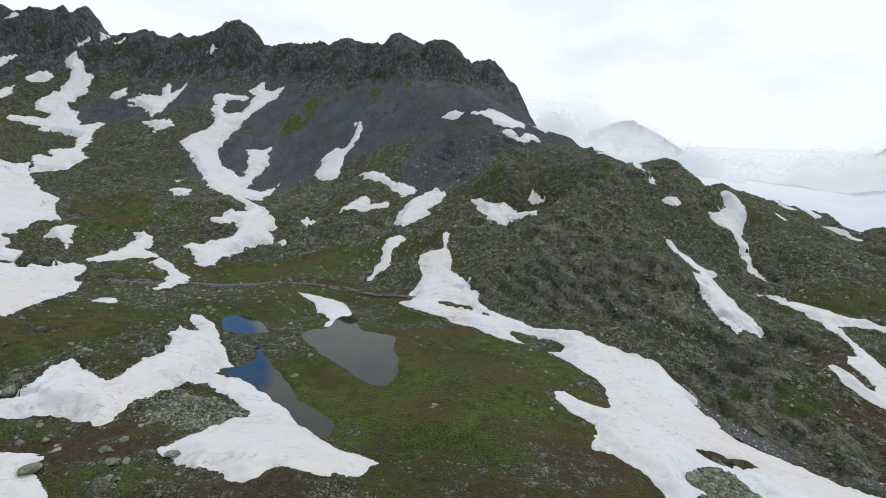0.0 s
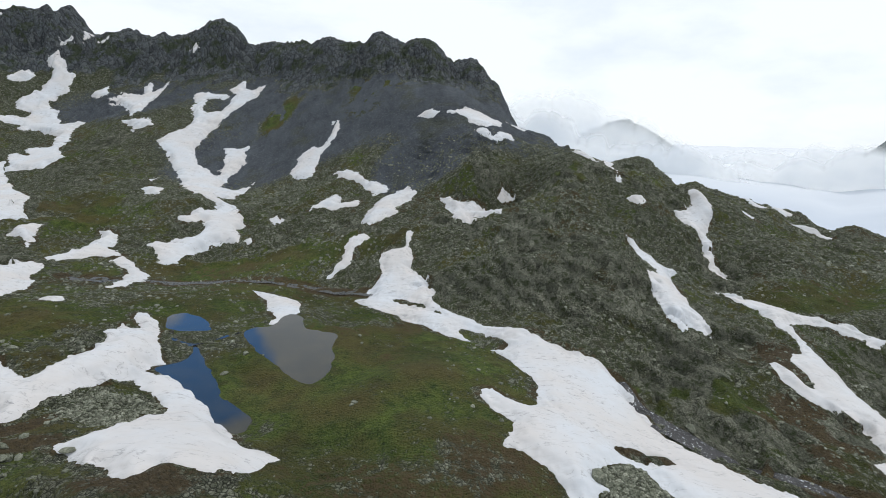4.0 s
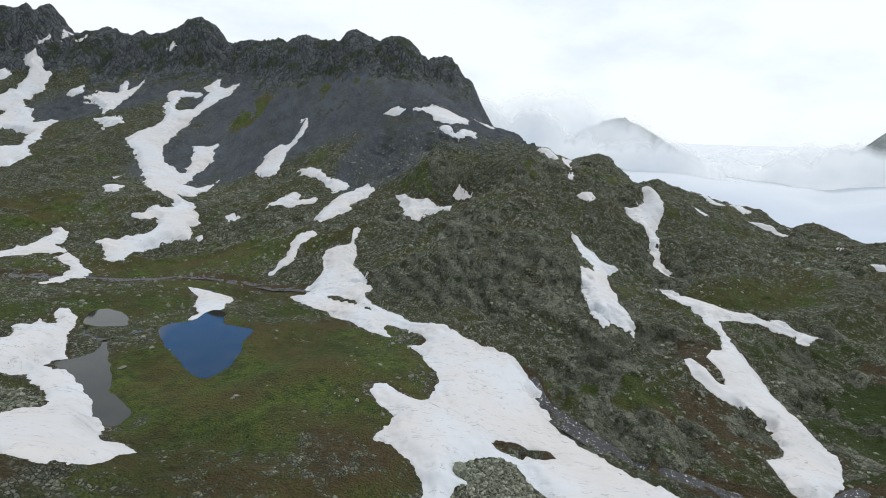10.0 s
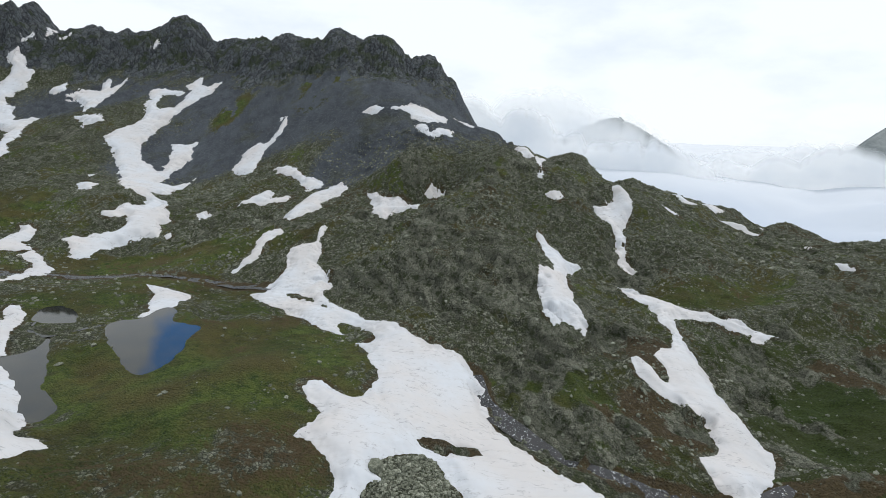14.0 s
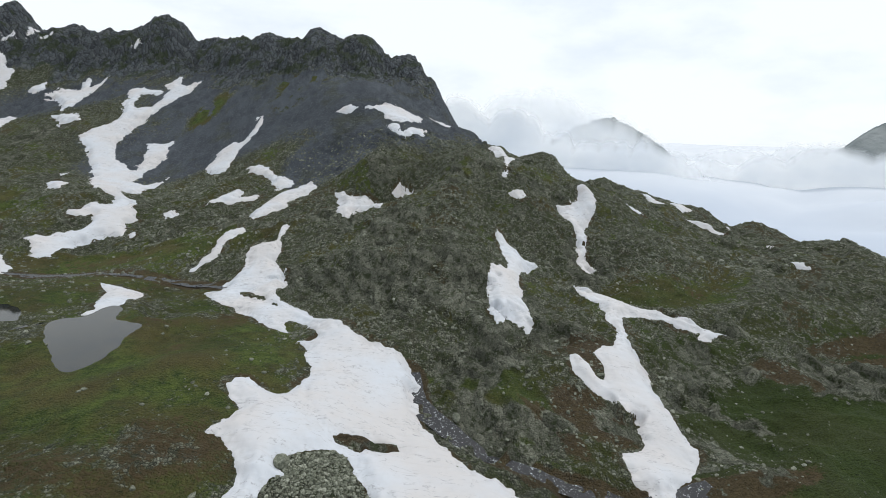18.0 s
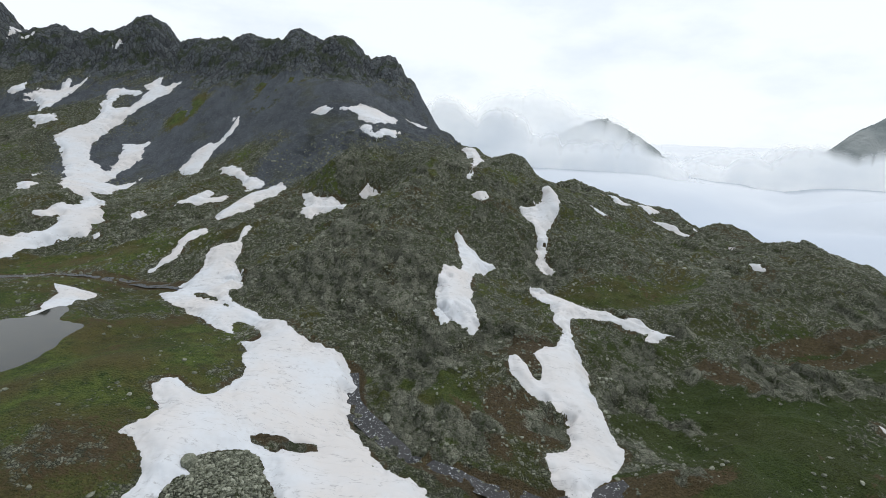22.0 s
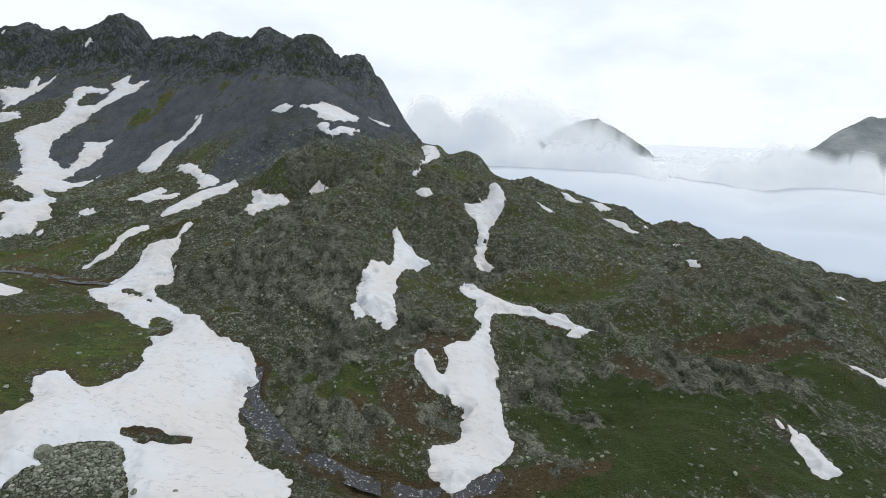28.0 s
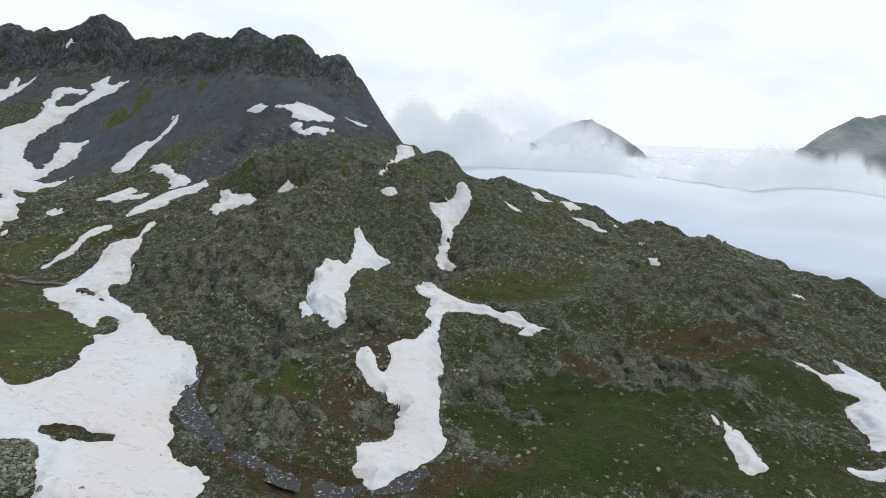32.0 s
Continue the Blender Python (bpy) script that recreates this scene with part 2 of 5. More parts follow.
swell(219, 317, 11, -2.6)
swell(107, 401, 11, -2.5)
swell(160, 317, 11, -2.4)
swell(235, 308, 11, 2.4)
swell(141, 335, 11, 5.9)
swell(150, 307, 11, 4.0)
swell(143, 297, 11, 3.6)
swell(155, 299, 11, 3.0)
swell(145, 326, 11, 2.9)
swell(233, 311, 11, -2.8)
swell(261, 306, 11, -2.7)
swell(282, 247, 11, 2.7)
swell(127, 323, 11, -2.5)
swell(219, 318, 11, 2.4)
swell(278, 230, 11, 2.2)
swell(264, 292, 11, 2.0)
swell(156, 298, 8, -5.3)
swell(132, 336, 8, -4.9)
swell(143, 331, 8, -3.9)
swell(164, 293, 8, -3.1)
swell(250, 306, 8, 3.1)
swell(235, 308, 8, 3.0)
swell(150, 307, 8, -3.0)
swell(233, 311, 8, -3.6)
swell(141, 316, 8, 3.3)
swell(257, 302, 8, -3.0)
swell(137, 349, 8, -2.4)
swell(219, 317, 8, -2.2)
swell(205, 323, 8, -2.0)
swell(78, 424, 8, -1.7)
swell(187, 325, 8, 1.7)
swell(272, 260, 8, -1.7)
swell(93, 414, 8, 1.7)
swell(276, 242, 8, -1.7)

# the crest of the high ridge: across, ahead, height
CREST_WEST = [(-495, 591, 182.1), (-478, 589, 173.1), (-465, 587, 170.0), (-452, 586, 179.0), (-441, 585, 176.1), (-429, 584, 174.7), (-423, 583, 180.1), (-415, 582, 175.0), (-408, 581, 174.1), (-395, 580, 181.8), (-388, 579, 170.0), (-383, 579, 160.0), (-377, 579, 153.0), (-365, 578, 151.0), (-351, 577, 157.8), (-336, 577, 157.6), (-322, 576, 159.1), (-308, 575, 152.2), (-296, 575, 156.0), (-283, 574, 151.7), (-266, 574, 155.8), (-257, 573, 159.1), (-248, 573, 161.5), (-240, 572, 167.6), (-229, 570, 170.6), (-216, 562, 163.6), (-207, 557, 156.0)]
CREST_EAST = [(-203, 555, 148.0), (-197, 551, 138.0), (-173, 540, 138.0), (-149, 530, 139.6), (-127, 520, 141.0), (-117, 517, 137.0), (-108, 514, 143.1), (-100, 512, 149.0), (-89, 509, 145.3), (-77, 506, 144.9), (-67, 504, 142.6), (-61, 504, 143.4), (-55, 503, 147.5), (-49, 503, 151.3), (-40, 502, 148.0), (-29, 502, 143.6), (-22, 501, 142.2), (-16, 501, 147.0), (-4, 500, 148.2), (5, 499, 146.1), (13, 498, 138.4), (25, 496, 126.0), (32, 495, 126.4), (40, 493, 129.1), (48, 487, 124.2), (54, 481, 118.0), (60, 474, 108.0)]
CREST = CREST_WEST + CREST_EAST
CREST_XYZ = np.array(CREST, float)
# the edge in plan behind which the mountain falls away into the cloud
EDGE = np.array([(-2600, 980), (-950, 720)] + [(x, y + 4) for x, y, z in CREST] + [
    (64, 484), (78, 432), (92, 415), (104, 403), (124, 379), (134, 356), (146, 322), (160, 322), (190, 330), (212, 335), (238, 332), (258, 327), (285, 324), (305, 327),
    (332, 290), (320, 240), (308, 216), (322, 204), (345, 190), (372, 150), (395, 90), (420, 0), (650, -700)], float)


def inside(x, y, outline):
    """Distance to a closed outline in plan, positive inside."""
    best, odd = np.full(x.shape, 1e18), np.zeros(x.shape, bool)
    for (ax, ay), (bx, by) in zip(outline, np.roll(outline, -1, 0)):
        dx, dy = bx - ax, by - ay
        t = np.clip(((x - ax) * dx + (y - ay) * dy) / (dx * dx + dy * dy + 1e-9), 0, 1)
        best = np.minimum(best, (x - ax - t * dx) ** 2 + (y - ay - t * dy) ** 2)
        if dy:
            odd ^= ((ay > y) != (by > y)) & (x < ax + (y - ay) * dx / dy)
    return np.where(odd, 1.0, -1.0) * np.sqrt(best)


MASSIF = np.concatenate([EDGE, [(650, -6000), (-6000, -6000), (-6000, 980)]])


def beyond(x, y):
    """Distance past the edge of the mountain, negative on it."""
    return -inside(x, y, MASSIF)


def swells(x, y):
    z = -26.42 + -5.42 * x / 100 + 23.08 * y / 100
    shape = np.shape(z)
    x, y, z = np.ravel(x), np.ravel(y), np.ravel(z).copy()
    for cx, cy, r, h in SWELLS:
        near = np.nonzero((np.abs(x - cx) < 4 * r) & (np.abs(y - cy) < 4 * r))[0]
        z[near] += h * np.exp(-((x[near] - cx) ** 2 + (y[near] - cy) ** 2) / (2 * r * r))
    return z.reshape(shape)


def lie(x, y):
    """The lie of the land without its small relief."""
    xc, yc = np.clip(x, -900, 420), np.clip(y, -60, 720)
    z = swells(xc, yc)
    cx = np.clip(x, CREST_XYZ[0, 0], CREST_XYZ[-1, 0])
    cy = np.interp(cx, CREST_XYZ[:, 0], CREST_XYZ[:, 1])
    cz = np.interp(cx, CREST_XYZ[:, 0], CREST_XYZ[:, 2])
    back = np.maximum(cy - y, 0)
    lift = cz - swells(cx, cy)
    side = np.exp(-(np.maximum(x - CREST_XYZ[-1, 0], 0) / 10) ** 2)
    broad = np.clip(lift, -12, 12) if isinstance(lift, np.ndarray) else lift
    z = z + (broad * np.exp(-(back / 26) ** 2) + (lift - broad) * np.exp(-(back / 12) ** 2)) * side
    out = np.maximum(beyond(x, y), 0)
    return z - 1.15 * (np.sqrt(out * out + 9) - 3)


PONDS = {
    "pond": [(-41.7, 138.9), (-39.5, 142.8), (-34.1, 144.2), (-34.3, 148.1), (-34.1, 155.5), (-29.3, 157.6), (-25.1, 150.1), (-22.9, 143.0), (-17.2, 142.1), (-13.2, 141.6), (-11.1, 137.4), (-11.9, 131.1), (-9.3, 123.8), (-8.7, 113.9), (-11.3, 108.7), (-14.6, 108.4), (-20.5, 114.5), (-28.3, 122.2), (-35.6, 131.0)],
    "pond_narrow": [(-54.4, 114.8), (-51.1, 117.3), (-48.6, 118.4), (-48.0, 122.9), (-50.7, 128.8), (-54.0, 132.5), (-52.9, 133.8), (-46.3, 124.4), (-43.4, 120.5), (-40.4, 115.9), (-35.3, 108.8), (-32.4, 103.7), (-28.8, 100.2), (-24.2, 97.0), (-20.3, 93.2), (-20.2, 89.8), (-21.4, 87.7), (-24.6, 88.9), (-29.8, 92.7), (-32.9, 96.9), (-37.5, 101.3), (-43.0, 105.6), (-48.2, 110.2), (-51.8, 112.0)],
    "pond_back": [(-63.1, 137.8), (-67.4, 144.8), (-69.7, 150.7), (-66.2, 153.7), (-58.7, 150.8), (-51.5, 141.6), (-49.9, 139.0)],
}


def rounded(points, turns=2):
    """The outline with its corners cut, twice over."""
    p = np.array(points, float)
    for _ in range(turns):
        q = np.roll(p, -1, 0)
        p = np.stack([0.75 * p + 0.25 * q, 0.25 * p + 0.75 * q], 1).reshape(-1, 2)
    return p


PONDS = {name: rounded(points) for name, points in PONDS.items()}


STREAM = np.array([(71.1, 130.9), (71.9, 125.5), (74.4, 115.4), (80.5, 108.9), (89.1, 100.7), (95.8, 94.4), (103.4, 90.9), (113.2, 88.3), (122.9, 87.9), (132.2, 90.3), (141.0, 92.9)], float)
RIVER = np.array([(-132, 190), (-107, 193), (-82, 204), (-59, 201), (-30, 195), (-4, 193), (8, 184)], float)
RILL = np.array([(-62, 138), (-58, 131), (-52, 128), (-47, 130), (-41, 138)], float)
TRAIL = np.array([(-84, 66), (-70, 71), (-60, 76), (-55, 84), (-50, 91)], float)


def from_line(x, y, line):
    """Distance in plan from a line."""
    best = np.full(x.shape, 1e18)
    for (ax, ay), (bx, by) in zip(line[:-1], line[1:]):
        dx, dy = bx - ax, by - ay
        t = np.clip(((x - ax) * dx + (y - ay) * dy) / (dx * dx + dy * dy), 0, 1)
        best = np.minimum(best, (x - ax - t * dx) ** 2 + (y - ay - t * dy) ** 2)
    return np.sqrt(best)


def outcrop(x, y):
    """Where the bedrock shows through, from 0 to 1."""
    n = fbm(x, y, 24, 4, 111)
    bare = np.maximum.reduce([blob(x, y, 82, 178, 34, 26, 20), blob(x, y, 104, 152, 16, 26, -10) * 0.9, blob(x, y, 140, 298, 24, 30), blob(x, y, -84, 128, 20, 16) * 0.8, blob(x, y, 70, 330, 60, 30, -30) * 0.7,
                              blob(x, y, 165, 125, 40, 16, -15) * 0.35, blob(x, y, 58, 90, 10, 7) * 0.9,
                              blob(x, y, 45, 290, 42, 17, -10), blob(x, y, 105, 264, 46, 15, 4), blob(x, y, 147, 260, 20, 20), blob(x, y, 124, 154, 15, 20), blob(x, y, 133, 180, 20, 13), blob(x, y, 190, 148, 26, 8, 8) * 0.8])
    calm = np.maximum.reduce([blob(x, y, 2, 118, 60, 52, -14), blob(x, y, -60, 165, 66, 34, 8), blob(x, y, -70, 400, 110, 60, 6), blob(x, y, 40, 70, 40, 34), blob(x, y, 200, 105, 60, 22) * 0.6])
    return step(-0.05, 0.5, n + 0.6 * bare - 0.27 - 1.5 * calm)


def covers(x, y, z, slope):
    """How much of each ground cover lies at a place: crag, scree, turf, soil and bare rib, from 0 to 1."""
    n1, n2 = fbm(x, y, 40, 4, 5), fbm(x, y, 11, 3, 9)
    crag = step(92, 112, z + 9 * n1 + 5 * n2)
    rib = outcrop(x, y) * (0.75 + 0.5 * fbm(x * 0.9 + y * 0.4, y * 0.7 - x * 0.3, 6, 3, 161)) * (1 - crag)
    rib = np.maximum(rib, np.maximum(blob(x, y, 55, 80, 11, 8), blob(x, y, -48, 90, 11, 7)))
    scree = np.maximum.reduce([blob(x, y, -78, 398, 120, 44, 8), blob(x, y, -125, 372, 60, 40, 30), blob(x, y, 5, 330, 34, 34, 20), blob(x, y, -260, 470, 90, 40, 10) * 0.7])
    scree = np.maximum(scree, 0.85 * step(38, 72, z + 7 * n1 + 4 * n2) * step(230, 120, np.abs(x + 10)))
    grown = np.maximum(blob(x, y, -42, 420, 26, 34, -20), blob(x, y, -119, 426, 12, 26, -25)) * step(-0.5, 0.3, n2 + 0.6 * n1)
    scree = np.clip(scree * 1.15 - 0.25 * step(0.2, 0.6, n1) - 0.8 * grown, 0, 1) * (1 - crag)
    streaks = step(0.15, 0.6, fbm(x * 1.0 + y * 0.45, y * 0.28, 16, 3, 131)) * blob(x, y, -60, 412, 110, 40, 6)
    turf = np.maximum.reduce([blob(x, y, 5, 116, 58, 54, -14), blob(x, y, 12, 82, 34, 30), blob(x, y, -60, 165, 70, 40, 8), blob(x, y, -66, 220, 80, 16, 10), blob(x, y, 92, 116, 22, 26, 20) * 0.75, blob(x, y, 100, 100, 12, 10), blob(x, y, 152, 96, 30, 14) * 0.8,
                              blob(x, y, 205, 96, 80, 16, 4) * 0.62, blob(x, y, 165, 196, 70, 12, 6) * 0.55, blob(x, y, 150, 182, 70, 6, 4) * 0.5, blob(x, y, -190, 258, 70, 30) * 0.9, blob(x, y, -105, 128, 30, 30) * 0.8,
                              blob(x, y, 100, 268, 60, 14, 10) * 0.8, blob(x, y, 210, 130, 50, 20) * 0.7, blob(x, y, -80, 72, 60, 26) * 0.8, blob(x, y, 215, 146, 80, 36, 6) * 0.72, blob(x, y, 172, 118, 40, 24) * 0.85, blob(x, y, 100, 116, 14, 12) * 0.9, blob(x, y, 154, 91, 20, 10), blob(x, y, 168, 187, 34, 6, 4) * 0.9, blob(x, y, -130, 200, 16, 7), blob(x, y, -189, 282, 24, 20) * 0.9, blob(x, y, -45, 418, 26, 34, -20) * 0.8])
    turf = np.clip(turf * (0.95 + 0.4 * n1) + 0.3 * n2 * turf - 0.5 * crag - 0.4 * scree, 0, 1)
    turf = np.maximum(turf * (1 - 0.5 * rib), 0.55 * step(-0.2, 0.7, fbm(x, y, 22, 5, 171, 0.7)) * (1 - crag) * (1 - scree) * (1 - 0.7 * rib) * step(95, 70, z))
    turf = np.maximum(turf, 0.8 * blob(x, y, 10, 98, 32, 30) + 0.15 * n2 * blob(x, y, 10, 98, 32, 30))
    turf = np.maximum(turf, np.maximum(0.75 * streaks * (1 - 0.7 * crag), 0.9 * grown))
    soil = np.maximum.reduce([step(0.45, 0.9, fbm(x, y, 27, 4, 23) + 0.3 * n2) * 0.45, blob(x, y, 127, 142, 10, 12), blob(x, y, 118, 116, 9, 12, 20), blob(x, y, 232, 152, 34, 5, 5) * 0.9, blob(x, y, 192, 138, 6, 12, 20) * 0.8,
                              blob(x, y, 108, 108, 5, 14, 30) * 0.8, step(3.2, 1.2, from_line(x, y, TRAIL)) * 1.0, 0.7 * step(7, 3, from_line(x, y, RIVER)), 0.9 * step(6.0, 3.0, from_line(x, y, STREAM)), blob(x, y, 14, 70, 30, 9) * 0.5, blob(x, y, 124, 112, 6, 8, 10), blob(x, y, 188, 143, 5, 10, 25) * 0.85, blob(x, y, 235, 162, 30, 5, 5) * 0.8, blob(x, y, 30, 80, 16, 11) * 0.55, blob(x, y, -57, 71, 13, 4, 25), blob(x, y, -25, 61, 12, 5) * 0.7, blob(x, y, 142, 89, 7, 5), blob(x, y, 64, 93, 9, 4, -12), blob(x, y, 42, 140, 6, 6), blob(x, y, 152, 92, 14, 5, 10)])
    soil = soil * (1 - 0.8 * crag) * (1 - scree) * step(80, 50, z)
    return crag, scree, turf, soil, rib


def ledges(h, tall):
    """Rock breaking in ledges: steep faces between flatter treads, as a change of height."""
    n = np.floor(h / tall)
    f = h / tall - n
    return tall * (step(0.42, 0.62, f) - f)


def relief(x, y, lay=None):
    """The height of the ground, small relief and all."""
    z = lie(x, y) if lay is None else lay
    high = step(88, 125, z + 12 * value_noise(x, y, 40, 3))
    calm = np.maximum.reduce([blob(x, y, 0, 122, 58, 46, -14), blob(x, y, -60, 165, 66, 34, 8), blob(x, y, -80, 208, 90, 16, 6), blob(x, y, -60, 385, 120, 70, 6) * 0.75,
                              blob(x, y, 54, 104, 30, 34, -20), blob(x, y, 24, 160, 14, 34, -20), blob(x, y, 132, 118, 13, 26, 10) * 0.9, blob(x, y, 143, 102, 14, 12), blob(x, y, 107, 176, 9, 30, 5) * 0.9])
    rough = 1 - 0.88 * calm
    far = step(900, 400, np.abs(x)) * step(900, 560, y)
    z = z + far * rough * (1.7 * (ridged(x, y, 26, 3, 41) - 0.6) + 0.8 * (ridged(x, y, 8.5, 3, 53) - 0.6) * (0.7 + 0.5 * value_noise(x, y, 60, 8)))
    bare = outcrop(x, y) * (1 - high) * (1 - blob(x, y, 143, 104, 13, 13))
    z = z + far * bare * (1.0 * (ridged(x * 0.8 + y * 0.5, y * 0.9 - x * 0.3, 15, 3, 149) - 0.6) + 0.75 * (ridged(x * 0.9 + y * 0.4, y * 0.7 - x * 0.3, 6.0, 3, 151) - 0.55))
    bed = z + 0.22 * x - 0.1 * y + 2.2 * fbm(x, y, 19, 3, 211)
    z = z + far * (0.5 * bare * ledges(bed, 4.6) + (0.25 * bare + 0.14 * rough * (1 - high)) * ledges(bed * 1.1 + 3, 1.9))
    cx = np.clip(x, CREST_XYZ[0, 0], CREST_XYZ[-1, 0])
    top = 0.22 + 0.78 * step(3, 26, np.abs(np.interp(cx, CREST_XYZ[:, 0], CREST_XYZ[:, 1]) - y))
    z = z + far * high * (top * 5.4 * (ridged(x * 1.3, y * 0.5, 19, 4, 71) - 0.75) + (0.2 + 0.8 * top) * 1.7 * (ridged(x * 1.3, y * 0.6, 8.0, 3, 83) - 0.6))
    z = z + far * 0.12 * fbm(x, y, 2.2, 2, 97) * (0.35 + 0.65 * rough)
    for line, wide, deep in ((STREAM, 3.4, 1.0), (RIVER, 4.5, 0.5), (RILL, 1.2, 0.3)):
        z = z - deep * step(wide * 1.8, wide * 0.5, from_line(x, y, line))
    for outline in PONDS.values():
        near = (x > outline[:, 0].min() - 16) & (x < outline[:, 0].max() + 16) & (y > outline[:, 1].min() - 16) & (y < outline[:, 1].max() + 16)
        if near.any():
            d = inside(x[near], y[near], outline)
            d = d + 0.5 * fbm(x[near], y[near], 3.6, 3, 91)
            w = step(-11, -1.5, d)
            z[near] = z[near] * (1 - w) + w * np.where(d > 0, -np.minimum(0.35 * d, 1.6), np.minimum(-0.16 * d, 0.9)) + 0.04
    return z


# ---- materials ----
class Nodes:
    """A short hand for node materials."""

    def __init__(self, name, rough=0.9):
        self.mat = bpy.data.materials.new(name)
        self.mat.use_nodes = True
        self.tree = self.mat.node_tree
        self.bsdf = self.tree.nodes["Principled BSDF"]
        self.bsdf.inputs["Roughness"].default_value = rough
        self.bsdf.inputs["Specular IOR Level"].default_value = 0.25
        self.place = self.add("ShaderNodeNewGeometry").outputs["Position"]

    def add(self, kind, **inputs):
        node = self.tree.nodes.new(kind)
        for key, value in inputs.items():
            key = int(key[1:]) if key[0] == "_" and key[1:].isdigit() else key.replace("_", " ")
            self.put(value, node.inputs[key])
        return node

    def put(self, value, socket):
        if isinstance(value, bpy.types.NodeSocket):
            self.tree.links.new(value, socket)
        else:
            socket.default_value = value

    def noise(self, scale, detail=4, rough=0.55, stretch=None, distort=0.0):
        at = self.place
        if stretch:
            at = self.add("ShaderNodeMapping", Vector=at, Scale=stretch).outputs[0]
        return self.add("ShaderNodeTexNoise", Vector=at, Scale=scale, Detail=detail, Roughness=rough, Distortion=distort).outputs[0]

    def warped(self, scale, far, stretch=(1, 1, 1), turn=0.0):
        """The place, bent by noise and stretched, for patterns without straight joints."""
        wander = self.add("ShaderNodeTexNoise", Vector=self.place, Scale=scale, Detail=3.0).outputs["Color"]
        bent = self.add("ShaderNodeVectorMath", _0=wander, _1=(far, far, far), _2=self.place)
        bent.operation = "MULTIPLY_ADD"
        return self.add("ShaderNodeMapping", Vector=bent.outputs[0], Rotation=(0, 0, turn), Scale=stretch).outputs[0]

    def cells(self, scale, feature="F1", out="Distance", at=None):
        node = self.add("ShaderNodeTexVoronoi", Vector=self.place if at is None else at, Scale=scale)
        node.feature = feature
        return node.outputs[out]

    def attribute(self, name):
        node = self.add("ShaderNodeAttribute")
        node.attribute_name = name
        return node.outputs["Fac"]

    def span(self, value, a, b, c=0.0, d=1.0):
        return self.add("ShaderNodeMapRange", _0=value, _1=a, _2=b, _3=c, _4=d).outputs[0]

    def math(self, kind, a, b=0.0):
        node = self.add("ShaderNodeMath", _0=a, _1=b)
        node.operation = kind
        return node.outputs[0]

    def mix(self, fac, a, b, kind="MIX"):
        node = self.add("ShaderNodeMixRGB", _0=fac, _1=a, _2=b)
        node.blend_type = kind
        return node.outputs[0]

    def bump(self, height, strength, distance, normal=None):
        node = self.add("ShaderNodeBump", Height=height, Strength=strength, Distance=distance)
        if normal is not None:
            self.tree.links.new(normal, node.inputs["Normal"])
        return node.outputs[0]

    def done(self, colour, normal=None, rough=None):
        self.put(colour, self.bsdf.inputs["Base Color"])
        if normal is not None:
            self.put(normal, self.bsdf.inputs["Normal"])
        if rough is not None:
            self.put(rough, self.bsdf.inputs["Roughness"])
        return self.mat


def rgb(r, g, b):
    return (r, g, b, 1.0)


